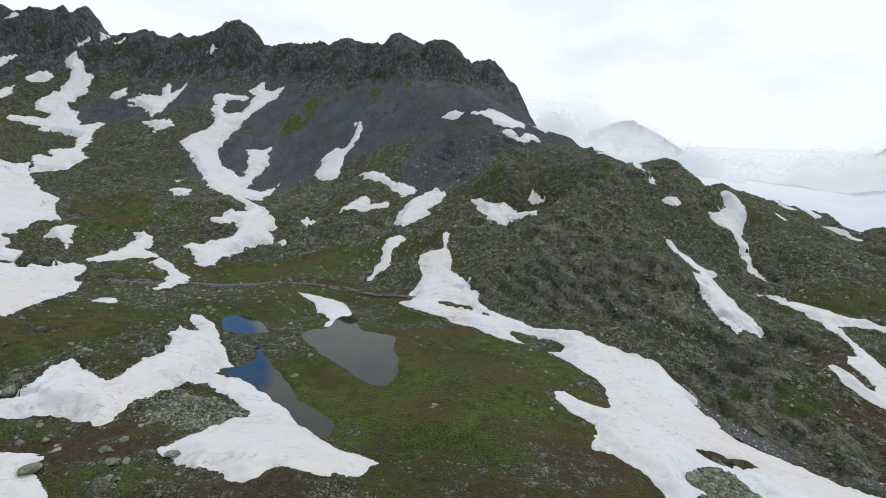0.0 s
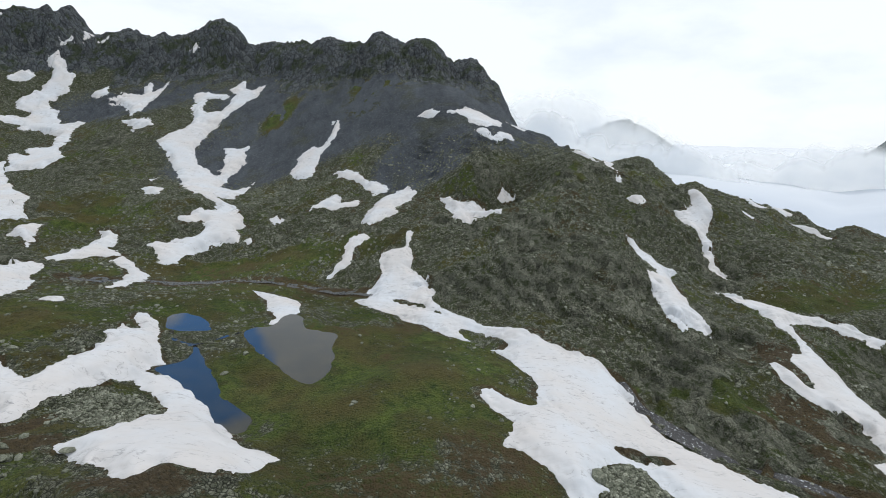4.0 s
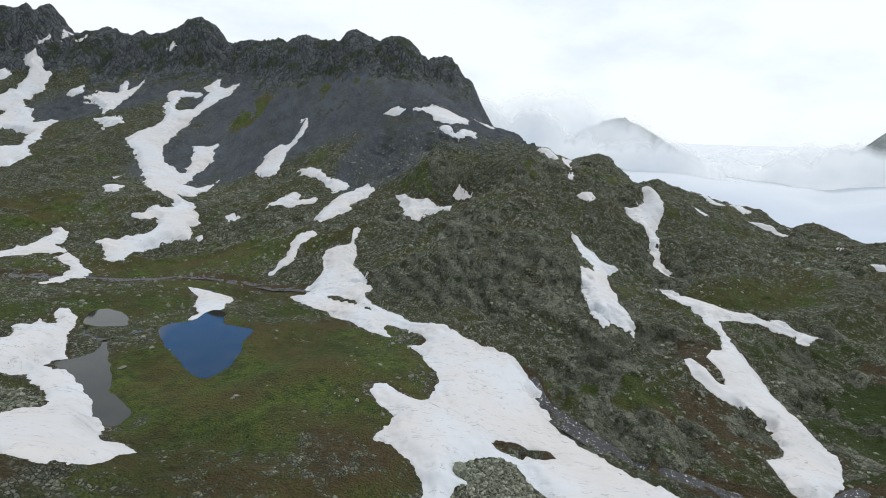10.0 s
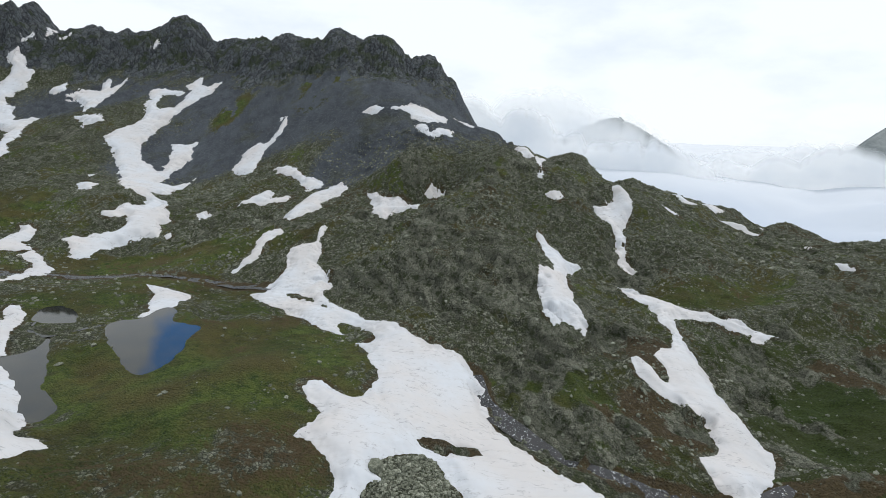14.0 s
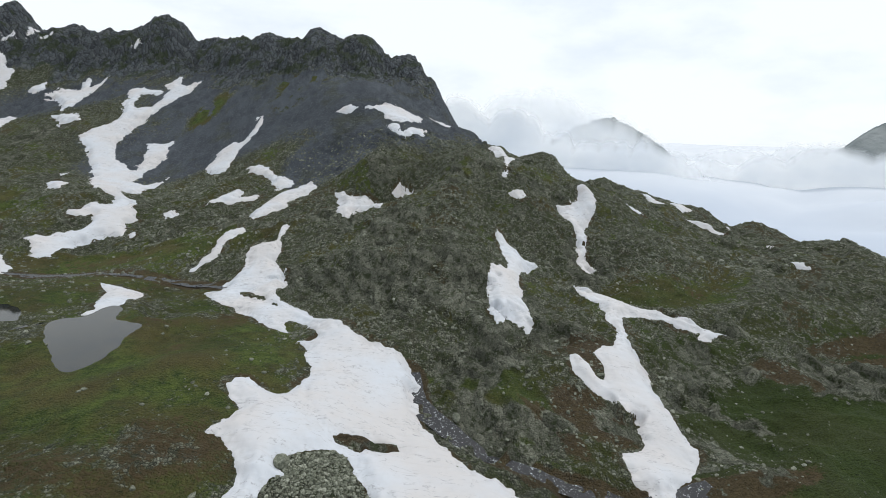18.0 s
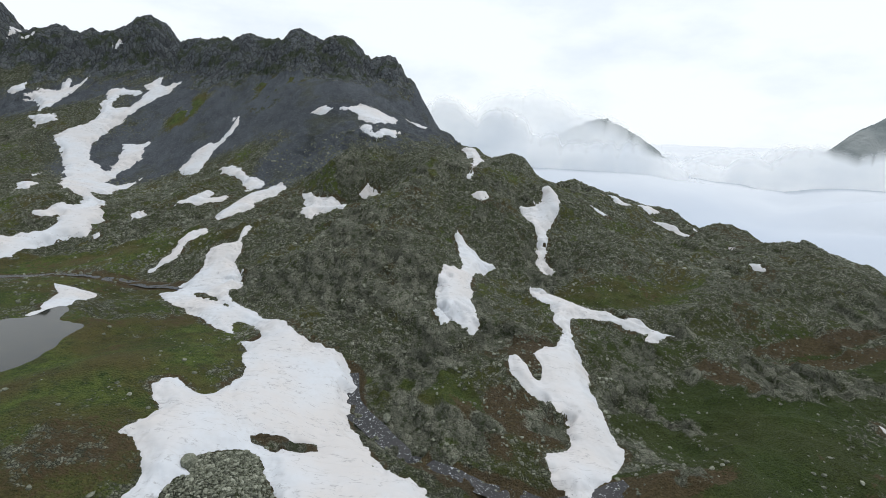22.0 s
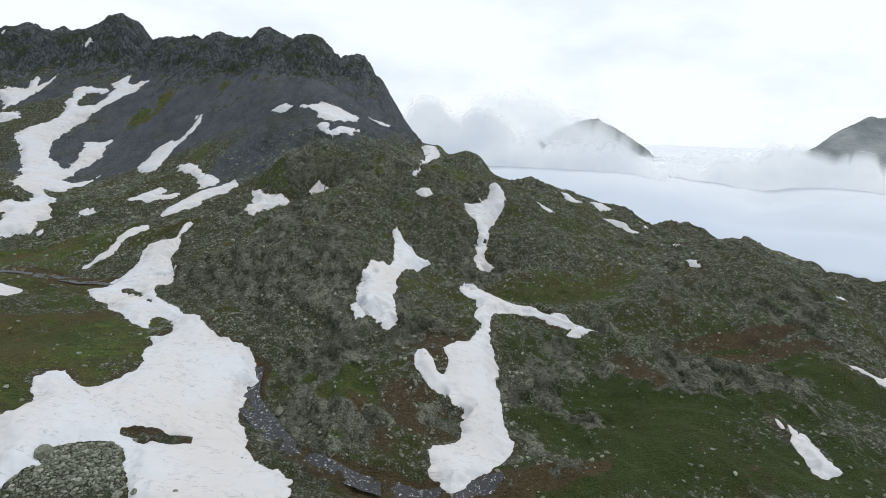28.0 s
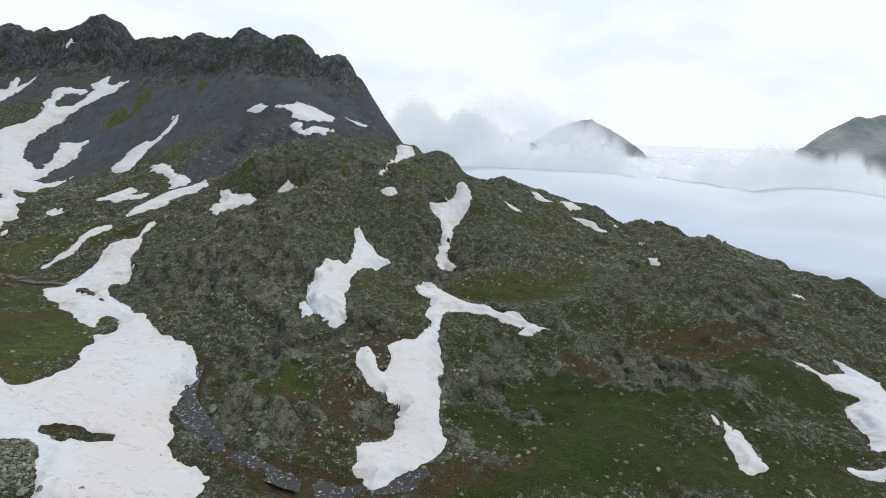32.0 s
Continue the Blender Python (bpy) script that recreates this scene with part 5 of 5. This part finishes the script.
def cloud_sea():
    ax = spaced([(-1500, 60), (150, 12), (900, 16), (2200, 60), (5200, 140)])
    ay = spaced([(-1200, 80), (100, 12), (900, 14), (2000, 50), (5600, 140)])
    x, y = np.meshgrid(ax, ay)
    x, y = x.ravel(), y.ravel()
    out = beyond(x, y)
    far = np.hypot(x - 70, y)
    lumps = billows(x, y, 330, 201, 3)
    z = -6 - 44 * step(520, 40, out) + 34 * (lumps - 0.4) * step(40, 420, out) + 30 * step(1500, 5200, far)
    # painted shading: blue-grey near the ridge, brightening into the sky with distance
    pale = 0.1 + step(260, 1300, far) * 0.8 + 0.1 * fbm(x, y, 240, 3, 209)
    face = grid_faces(len(ax), len(ay))
    face = face[(out[face] > -4).all(1)]
    used = np.unique(face)
    ob = mesh_object("cloud_sea", np.stack([x, y, z], -1)[used], np.searchsorted(used, face), CLOUD)
    clad(ob, (step(-5, 260, out) * 1.1)[used], np.clip(pale, 0, 1)[used])
    return tagged(ob, "white sea of cloud filling the valley below the ridge", "cloud", kind="structure")


cloud_sea()


def far_material():
    m = Nodes("far_mountain_rock", 0.95)
    # rock tones paled and cooled to imitate the haze in between
    colour = m.mix(m.span(m.noise(0.012, 6, 0.6), 0.35, 0.65), rgb(0.13, 0.155, 0.16), rgb(0.26, 0.28, 0.28))
    colour = m.mix(m.span(m.noise(0.03, 5, 0.6), 0.68, 0.74), colour, rgb(0.75, 0.76, 0.78))
    return m.done(colour, m.bump(m.noise(0.05, 6, 0.6), 0.8, 6.0))


FAR = far_material()


def far_mountain(label, crest, spread, seed):
    """A mountain along a crest line of (across, ahead, height), falling away on both sides."""
    crest = np.array(crest, float)
    line = crest[:, :2]
    lo, hi = line.min(0) - spread, line.max(0) + spread
    ax, ay = np.linspace(lo[0], hi[0], 170), np.linspace(lo[1], hi[1], 110)
    x, y = np.meshgrid(ax, ay)
    x, y = x.ravel(), y.ravel()
    best, top = np.full(x.shape, 1e18), np.zeros(x.shape)
    for a, b in zip(crest[:-1], crest[1:]):
        dx, dy = b[0] - a[0], b[1] - a[1]
        t = np.clip(((x - a[0]) * dx + (y - a[1]) * dy) / (dx * dx + dy * dy), 0, 1)
        d = np.hypot(x - a[0] - t * dx, y - a[1] - t * dy)
        top = np.where(d < best, a[2] + t * (b[2] - a[2]), top)
        best = np.minimum(best, d)
    s = spread / 10
    z = top - 0.62 * best + s * 0.5 * (ridged(x, y, spread * 0.6, 5, seed) - 0.8) * step(0, spread * 0.25, best) + s * 0.12 * ridged(x, y, spread * 0.12, 3, seed + 3)
    ob = mesh_object("far_mountain", np.stack([x, y, z], -1), grid_faces(170, 110), FAR)
    return tagged(ob, label, "mountain", kind="structure")


far_mountain("grey-green far mountain rising out of the cloud", [(735, 900, 0), (774, 898, 50), (835, 905, 88), (894, 919, 119), (960, 925, 126), (1150, 950, 142), (1500, 1000, 170)], 160, 301)
far_mountain("steep far peak half hidden by cloud", [(600, 2080, 90), (700, 2030, 140), (745, 2009, 140), (820, 1975, 95), (905, 1926, 36), (1000, 1890, -30)], 330, 311)


def mist_bank(label, crest, depth, seed, soft, puff, thick=1.0):
    """A standing bank of cloud along a crest line of (across, ahead, height), its billowing top thinning out softly."""
    crest = np.array(crest, float)
    along = np.concatenate([[0], np.cumsum(np.hypot(np.diff(crest[:, 0]), np.diff(crest[:, 1])))])
    nu, nv = 260, 90
    u, v = np.meshgrid(np.linspace(0, along[-1], nu), np.linspace(0, 1, nv))
    u, v = u.ravel(), v.ravel()
    px, py, top = (np.interp(u, along, crest[:, k]) for k in range(3))
    base = top - depth
    pz = base + (depth + puff * 1.2) * v
    edge = top + puff * 2.2 * (billows(u, pz * 0.2, puff * 4.0, seed + 5, 3) - 0.45)
    ends = step(0, 0.16, u / along[-1]) * step(1, 0.84, u / along[-1])
    fade = thick * step(edge, edge - soft, pz) * ends * step(0, 0.06, v)
    py = py + puff * 0.8 * fbm(u, pz * 1.2, puff * 5.0, 2, seed + 9)
    # bright tops over shaded bodies, put into the colour
    pale = 0.74 + 0.3 * step(edge - 2.4 * soft, edge, pz) + 0.22 * fbm(u, pz * 1.6, puff * 4.0, 4, seed + 11)
    ob = mesh_object("mist_bank", np.stack([px, py, pz], -1), grid_faces(nu, nv), MIST)
    clad(ob, np.where((v > 0.985) | (v < 0.01), -1, fade), np.clip(pale, 0, 1))
    return tagged(ob, label, "mist", "banks of mist", "structure")


mist_bank("wide bank of far white cloud", [(-74, 1689, 88), (206, 1693, 100), (446, 1659, 68), (620, 1611, 33), (774, 1552, 41), (886, 1498, 37), (995, 1434, 53), (1099, 1363, 78), (1196, 1285, 90), (1287, 1202, 88)], 170, 431, 60, 26)
mist_bank("thin grey haze beside the far peak", [(76, 1497, 115), (204, 1493, 175), (306, 1481, 201), (400, 1464, 196), (479, 1445, 160), (548, 1424, 124), (621, 1399, 96), (716, 1359, 62)], 150, 451, 80, 30, 0.78)
mist_bank("bank of white cloud behind the ridge", [(-8, 892, 80), (40, 896, 109), (99, 897, 109), (149, 895, 98), (202, 890, 106), (233, 885, 88), (282, 876, 68), (334, 863, 49), (378, 849, 47), (419, 834, 53), (459, 816, 42), (499, 797, 20), (544, 772, -3)], 130, 401, 34, 22)
mist_bank("rolling cloud against the far mountain", [(457, 883, -8), (495, 866, 24), (520, 854, 40), (563, 831, 24), (596, 811, 35), (626, 792, 50), (648, 776, 60), (676, 755, 59), (701, 735, 64), (734, 706, 58), (783, 658, 49), (826, 610, 40)], 110, 421, 26, 17)


# ---- stones ----
T_ = (1 + 5 ** 0.5) / 2
ICO = np.array([(-1, T_, 0), (1, T_, 0), (-1, -T_, 0), (1, -T_, 0), (0, -1, T_), (0, 1, T_), (0, -1, -T_), (0, 1, -T_), (T_, 0, -1), (T_, 0, 1), (-T_, 0, -1), (-T_, 0, 1)]) / 1.9
ICO_FACES = np.array([(0, 11, 5), (0, 5, 1), (0, 1, 7), (0, 7, 10), (0, 10, 11), (1, 5, 9), (5, 11, 4), (11, 10, 2), (10, 7, 6), (7, 1, 8),
                      (3, 9, 4), (3, 4, 2), (3, 2, 6), (3, 6, 8), (3, 8, 9), (4, 9, 5), (2, 4, 11), (6, 2, 10), (8, 6, 7), (9, 8, 1)])


def stone_field(label, x, y, size, rng, flat=0.65):
    """Loose stones strewn at those places, half sunk in the ground."""
    n = len(x)
    z = relief(x.copy(), y.copy())
    shape = ICO[None] * rng.uniform(0.62, 1.25, (n, 12, 1))
    scale = size[:, None] * np.stack([rng.uniform(0.75, 1.35, n), rng.uniform(0.75, 1.25, n), rng.uniform(0.5, 0.95, n) * flat / 0.65], -1)
    shape = shape * scale[:, None, :]
    a = rng.uniform(0, 2 * math.pi, n)
    tilt = rng.normal(0, 0.3, n)
    c, s, ct, st = np.cos(a), np.sin(a), np.cos(tilt), np.sin(tilt)
    px, py, pz = shape[..., 0], shape[..., 1], shape[..., 2]
    py, pz = py * ct[:, None] - pz * st[:, None], py * st[:, None] + pz * ct[:, None]
    px, py = px * c[:, None] - py * s[:, None], px * s[:, None] + py * c[:, None]
    verts = np.stack([px + x[:, None], py + y[:, None], pz + z[:, None] + 0.12 * size[:, None]], -1).reshape(-1, 3)
    faces = (ICO_FACES[None] + 12 * np.arange(n)[:, None, None]).reshape(-1, 3)
    ob = mesh_object("stones", verts, faces, ROCK, smooth=False)
    return tagged(ob, label, "stones", "loose stones on the slopes", "stuff")


def strewn(count, x0, x1, y0, y1, seed, wanted, small, large):
    """Places and sizes of stones in a stretch of the plan, kept by a chance given for each place."""
    rng = np.random.default_rng(seed)
    x, y = rng.uniform(x0, x1, count), rng.uniform(y0, y1, count)
    lay = lie(x, y)
    e = 1.5
    slope = np.hypot(lie(x + e, y) - lay, lie(x, y + e) - lay) / e
    keep = (rng.uniform(0, 1, count) < wanted(x, y, covers(x, y, lay, slope), slope)) & (beyond(x, y) < -1)
    for outline in PONDS.values():
        keep &= inside(x, y, outline) < -0.5
    for outlines, holes in SNOW_OUTLINES:
        every = np.concatenate(outlines)
        lo, hi = every.min(0) - 1, every.max(0) + 1
        near = np.nonzero(keep & (x > lo[0]) & (x < hi[0]) & (y > lo[1]) & (y < hi[1]))[0]
        if len(near) == 0:
            continue
        d = np.maximum.reduce([inside(x[near], y[near], o) for o in outlines])
        for hole in holes:
            d = np.minimum(d, -inside(x[near], y[near], hole))
        keep[near] &= d < -0.2
    x, y = x[keep], y[keep]
    return x, y, small * (large / small) ** (rng.uniform(0, 1, len(x)) ** 2.2), rng


def on_slope(x, y, cover, slope):
    crag, scree, turf, soil, rib = cover
    lumps = step(-0.3, 0.45, fbm(x, y, 16, 3, 61))
    return np.clip((1 - turf) * (0.2 + 0.8 * lumps) * (1 - 0.7 * crag) * (1 - 0.6 * rib) + 0.04, 0, 1) * step(2.2, 3.2, from_line(x, y, STREAM))


def on_meadow(x, y, cover, slope):
    return np.clip(0.06 + 0.4 * step(0.35, 0.8, fbm(x, y, 9, 3, 67)), 0, 1) * cover[2]


stone_field("grey lichened stones strewn over the rocky knoll", *strewn(22000, 20, 175, 95, 215, 1, on_slope, 0.13, 0.7))
stone_field("grey stones strewn over the lower slope", *strewn(20000, 140, 345, 82, 215, 2, on_slope, 0.14, 0.7))
stone_field("grey stones on the slope below the ridge", *strewn(36000, -160, 330, 205, 345, 3, on_slope, 0.25, 1.0))
stone_field("grey stones among the turfy hillocks", *strewn(24000, -340, -30, 60, 340, 4, on_slope, 0.2, 0.95))
stone_field("small pale stones scattered in the turf", *strewn(6500, -110, 110, 62, 190, 5, on_meadow, 0.08, 0.26))


def by_stream(x, y, cover, slope):
    return step(4.2, 2.0, from_line(x, y, STREAM)) * 0.14


def on_mound(x, y, cover, slope):
    return np.maximum(blob(x, y, 55, 80, 11, 8), blob(x, y, -48, 90, 11, 7)) * 0.8


stone_field("dark wet stones in the bed of the stream", *strewn(9000, 66, 145, 80, 130, 6, by_stream, 0.12, 0.55))
stone_field("heap of grey broken rock beside the snow", *strewn(9000, 42, 68, 68, 94, 7, on_mound, 0.13, 0.6))
stone_field("heap of grey broken rock among the snow", *strewn(6500, -61, -35, 80, 100, 8, on_mound, 0.12, 0.5))


# ---- running water ----
def ribbon(name, label, line, half, lift, seed, material):
    """Water that runs along a line in plan, its edges uneven."""
    line = np.array(line, float)
    for _ in range(2):
        line = np.concatenate([line[:1], np.stack([0.75 * line[:-1] + 0.25 * line[1:], 0.25 * line[:-1] + 0.75 * line[1:]], 1).reshape(-1, 2), line[-1:]])
    along = np.concatenate([[0], np.cumsum(np.hypot(*np.diff(line, axis=0).T))])
    s = np.arange(0, along[-1], 0.7)
    cx, cy = np.interp(s, along, line[:, 0]), np.interp(s, along, line[:, 1])
    tx, ty = np.gradient(cx), np.gradient(cy)
    size = np.hypot(tx, ty)
    nx, ny = -ty / size, tx / size
    bed = relief(cx.copy(), cy.copy())
    level = np.convolve(np.pad(bed, 4, "edge"), np.ones(9) / 9, "valid") + lift
    across = np.linspace(-1, 1, 7)
    wide = half * (1 + 0.35 * fbm(s, s * 0, 9, 3, seed))
    x = cx[:, None] + across * (nx * wide)[:, None]
    y = cy[:, None] + across * (ny * wide)[:, None]
    z = level[:, None] + 0.05 * fbm(x, y, 1.2, 2, seed + 3)
    ob = mesh_object(name, np.stack([x, y, z], -1).reshape(-1, 3), grid_faces(7, len(s)), material)
    return tagged(ob, label, "stream", "running water", "structure")


ribbon("stream", "shallow mountain stream with white water over stones", STREAM, 2.3, 0.2, 501, RUNNING)
ribbon("stream", "broad shallow river of meltwater in the valley floor", RIVER, 2.8, 0.03, 511, RIVER_WATER)
ribbon("stream", "narrow rill running between the ponds", RILL, 0.7, 0.03, 521, WATER)


# ---- single boulders ----
def boulder(label, x, y, size, flat, seed, sunk=0.3):
    """A weathered boulder with broken faces, sunk a little into what it lies on."""
    rng = random.Random(seed)
    bm = bmesh.new()
    bmesh.ops.create_icosphere(bm, subdivisions=3, radius=1.0)
    cuts = [(Vector((rng.gauss(0, 1), rng.gauss(0, 1), rng.gauss(0, 0.8))).normalized(), rng.uniform(0.55, 0.86)) for _ in range(9)]
    shift = Vector((seed * 7.3, seed * 3.1, 0))
    for v in bm.verts:
        for n, far in cuts:
            over = v.co.dot(n) - far
            if over > 0:
                v.co -= n * over * 0.92
        v.co *= 1 + 0.09 * noise.noise(v.co * 2.4 + shift) + 0.04 * noise.noise(v.co * 6 + shift)
    turn = Euler((rng.uniform(-0.15, 0.15), rng.uniform(-0.15, 0.15), rng.uniform(0, 6.28))).to_matrix().to_4x4()
    bmesh.ops.transform(bm, matrix=turn @ Matrix.Diagonal((size, size * rng.uniform(0.62, 0.85), size * flat, 1)), verts=bm.verts)
    data = bpy.data.meshes.new("boulder")
    bm.to_mesh(data)
    bm.free()
    data.materials.append(ROCK)
    ob = new("boulder", data)
    ob.location = (x, y, float(relief(np.array([x]), np.array([y]))[0]) + size * flat * (1 - 2 * sunk) + (0.4 if "snow" in label else 0.0))
    return tagged(ob, label, "boulder", "single boulders")


boulder("dark grey boulder lying on the snow", 48.7, 88.0, 1.10, 0.45, 3)
boulder("small grey stone on the snow beside bare ground", 60.9, 89.4, 0.75, 0.50, 4)
boulder("large grey broken boulder at the edge of the rock heap", 49.6, 79.7, 1.90, 0.70, 5)
boulder("pale boulder in the turf", 29.2, 118.2, 0.80, 0.55, 6)
boulder("pale boulder in the turf", 34.6, 112.6, 0.75, 0.60, 7)
boulder("flat pale boulder in the turf", 0.6, 96.9, 0.90, 0.40, 8)
boulder("pale boulder in the turf", 17.3, 90.3, 0.60, 0.60, 9)
boulder("pale stone in the brown turf", 28.5, 68.5, 0.70, 0.50, 10)
boulder("flat slab of rock in the brown turf", 37.3, 70.3, 1.00, 0.30, 11)
boulder("big rounded boulder beside the stream", 84.0, 112.0, 1.60, 0.75, 12)
boulder("grey boulder on the grassy bank", 91.1, 117.2, 0.70, 0.80, 13)
boulder("pale boulder at the foot of the knoll", 100.4, 129.0, 0.75, 0.80, 14)
boulder("pale boulder at the foot of the knoll", 102.1, 129.0, 0.80, 0.70, 15)
boulder("pale boulder beside the stream", 94.3, 101.2, 0.85, 0.70, 16)
boulder("grey stone lying on the snow", 83.6, 88.6, 0.60, 0.50, 17)
boulder("grey boulder at the edge of the snow", 127.0, 129.4, 0.70, 0.70, 18)
boulder("big flat boulder at the rim of the snow", -61.1, 65.0, 1.60, 0.50, 19)
boulder("flat dark slab at the rim of the snow", -42.9, 71.8, 1.50, 0.28, 20)
boulder("grey boulder lying on the snow", -33.7, 70.0, 0.65, 0.60, 21)
boulder("grey boulder on the stony mound", -53.1, 81.9, 0.80, 0.70, 22)
boulder("large grey boulder at the snow's edge", -85.1, 89.3, 1.70, 0.60, 23)
boulder("flat pale boulder in the turf", -51.4, 68.6, 1.10, 0.40, 24)
boulder("flat pale boulder in the turf", -49.3, 64.8, 1.00, 0.40, 25)
boulder("dark stone lying on the snow", -64.6, 126.1, 0.70, 0.50, 26)
boulder("flat grey slab on the rocky ground", 66.2, 74.7, 1.30, 0.40, 27)
boulder("grey boulder on the rocky ground", 69.3, 74.9, 1.00, 0.60, 28)
boulder("grey boulder on the rocky ground", 76.6, 75.2, 0.90, 0.60, 29)
boulder("stone standing in the shallow pond", -30.4, 127.6, 0.50, 0.60, 30)
boulder("stone standing in the shallow pond", -29.2, 123.9, 0.45, 0.60, 31)
boulder("stone standing in the shallow pond", -31.9, 130.7, 0.40, 0.60, 32)
boulder("grey boulder in the turf beside the pond", -31.6, 188.3, 1.00, 0.60, 33)
boulder("flat grey boulder in the turf", -34.7, 112.1, 1.10, 0.40, 34)
boulder("flat pale boulder in the turf", 0.1, 95.8, 0.80, 0.40, 35)
boulder("grey boulder in the turf", -5.7, 141.2, 0.70, 0.60, 36)
boulder("grey boulder in the turf", -4.2, 136.4, 0.70, 0.60, 37)
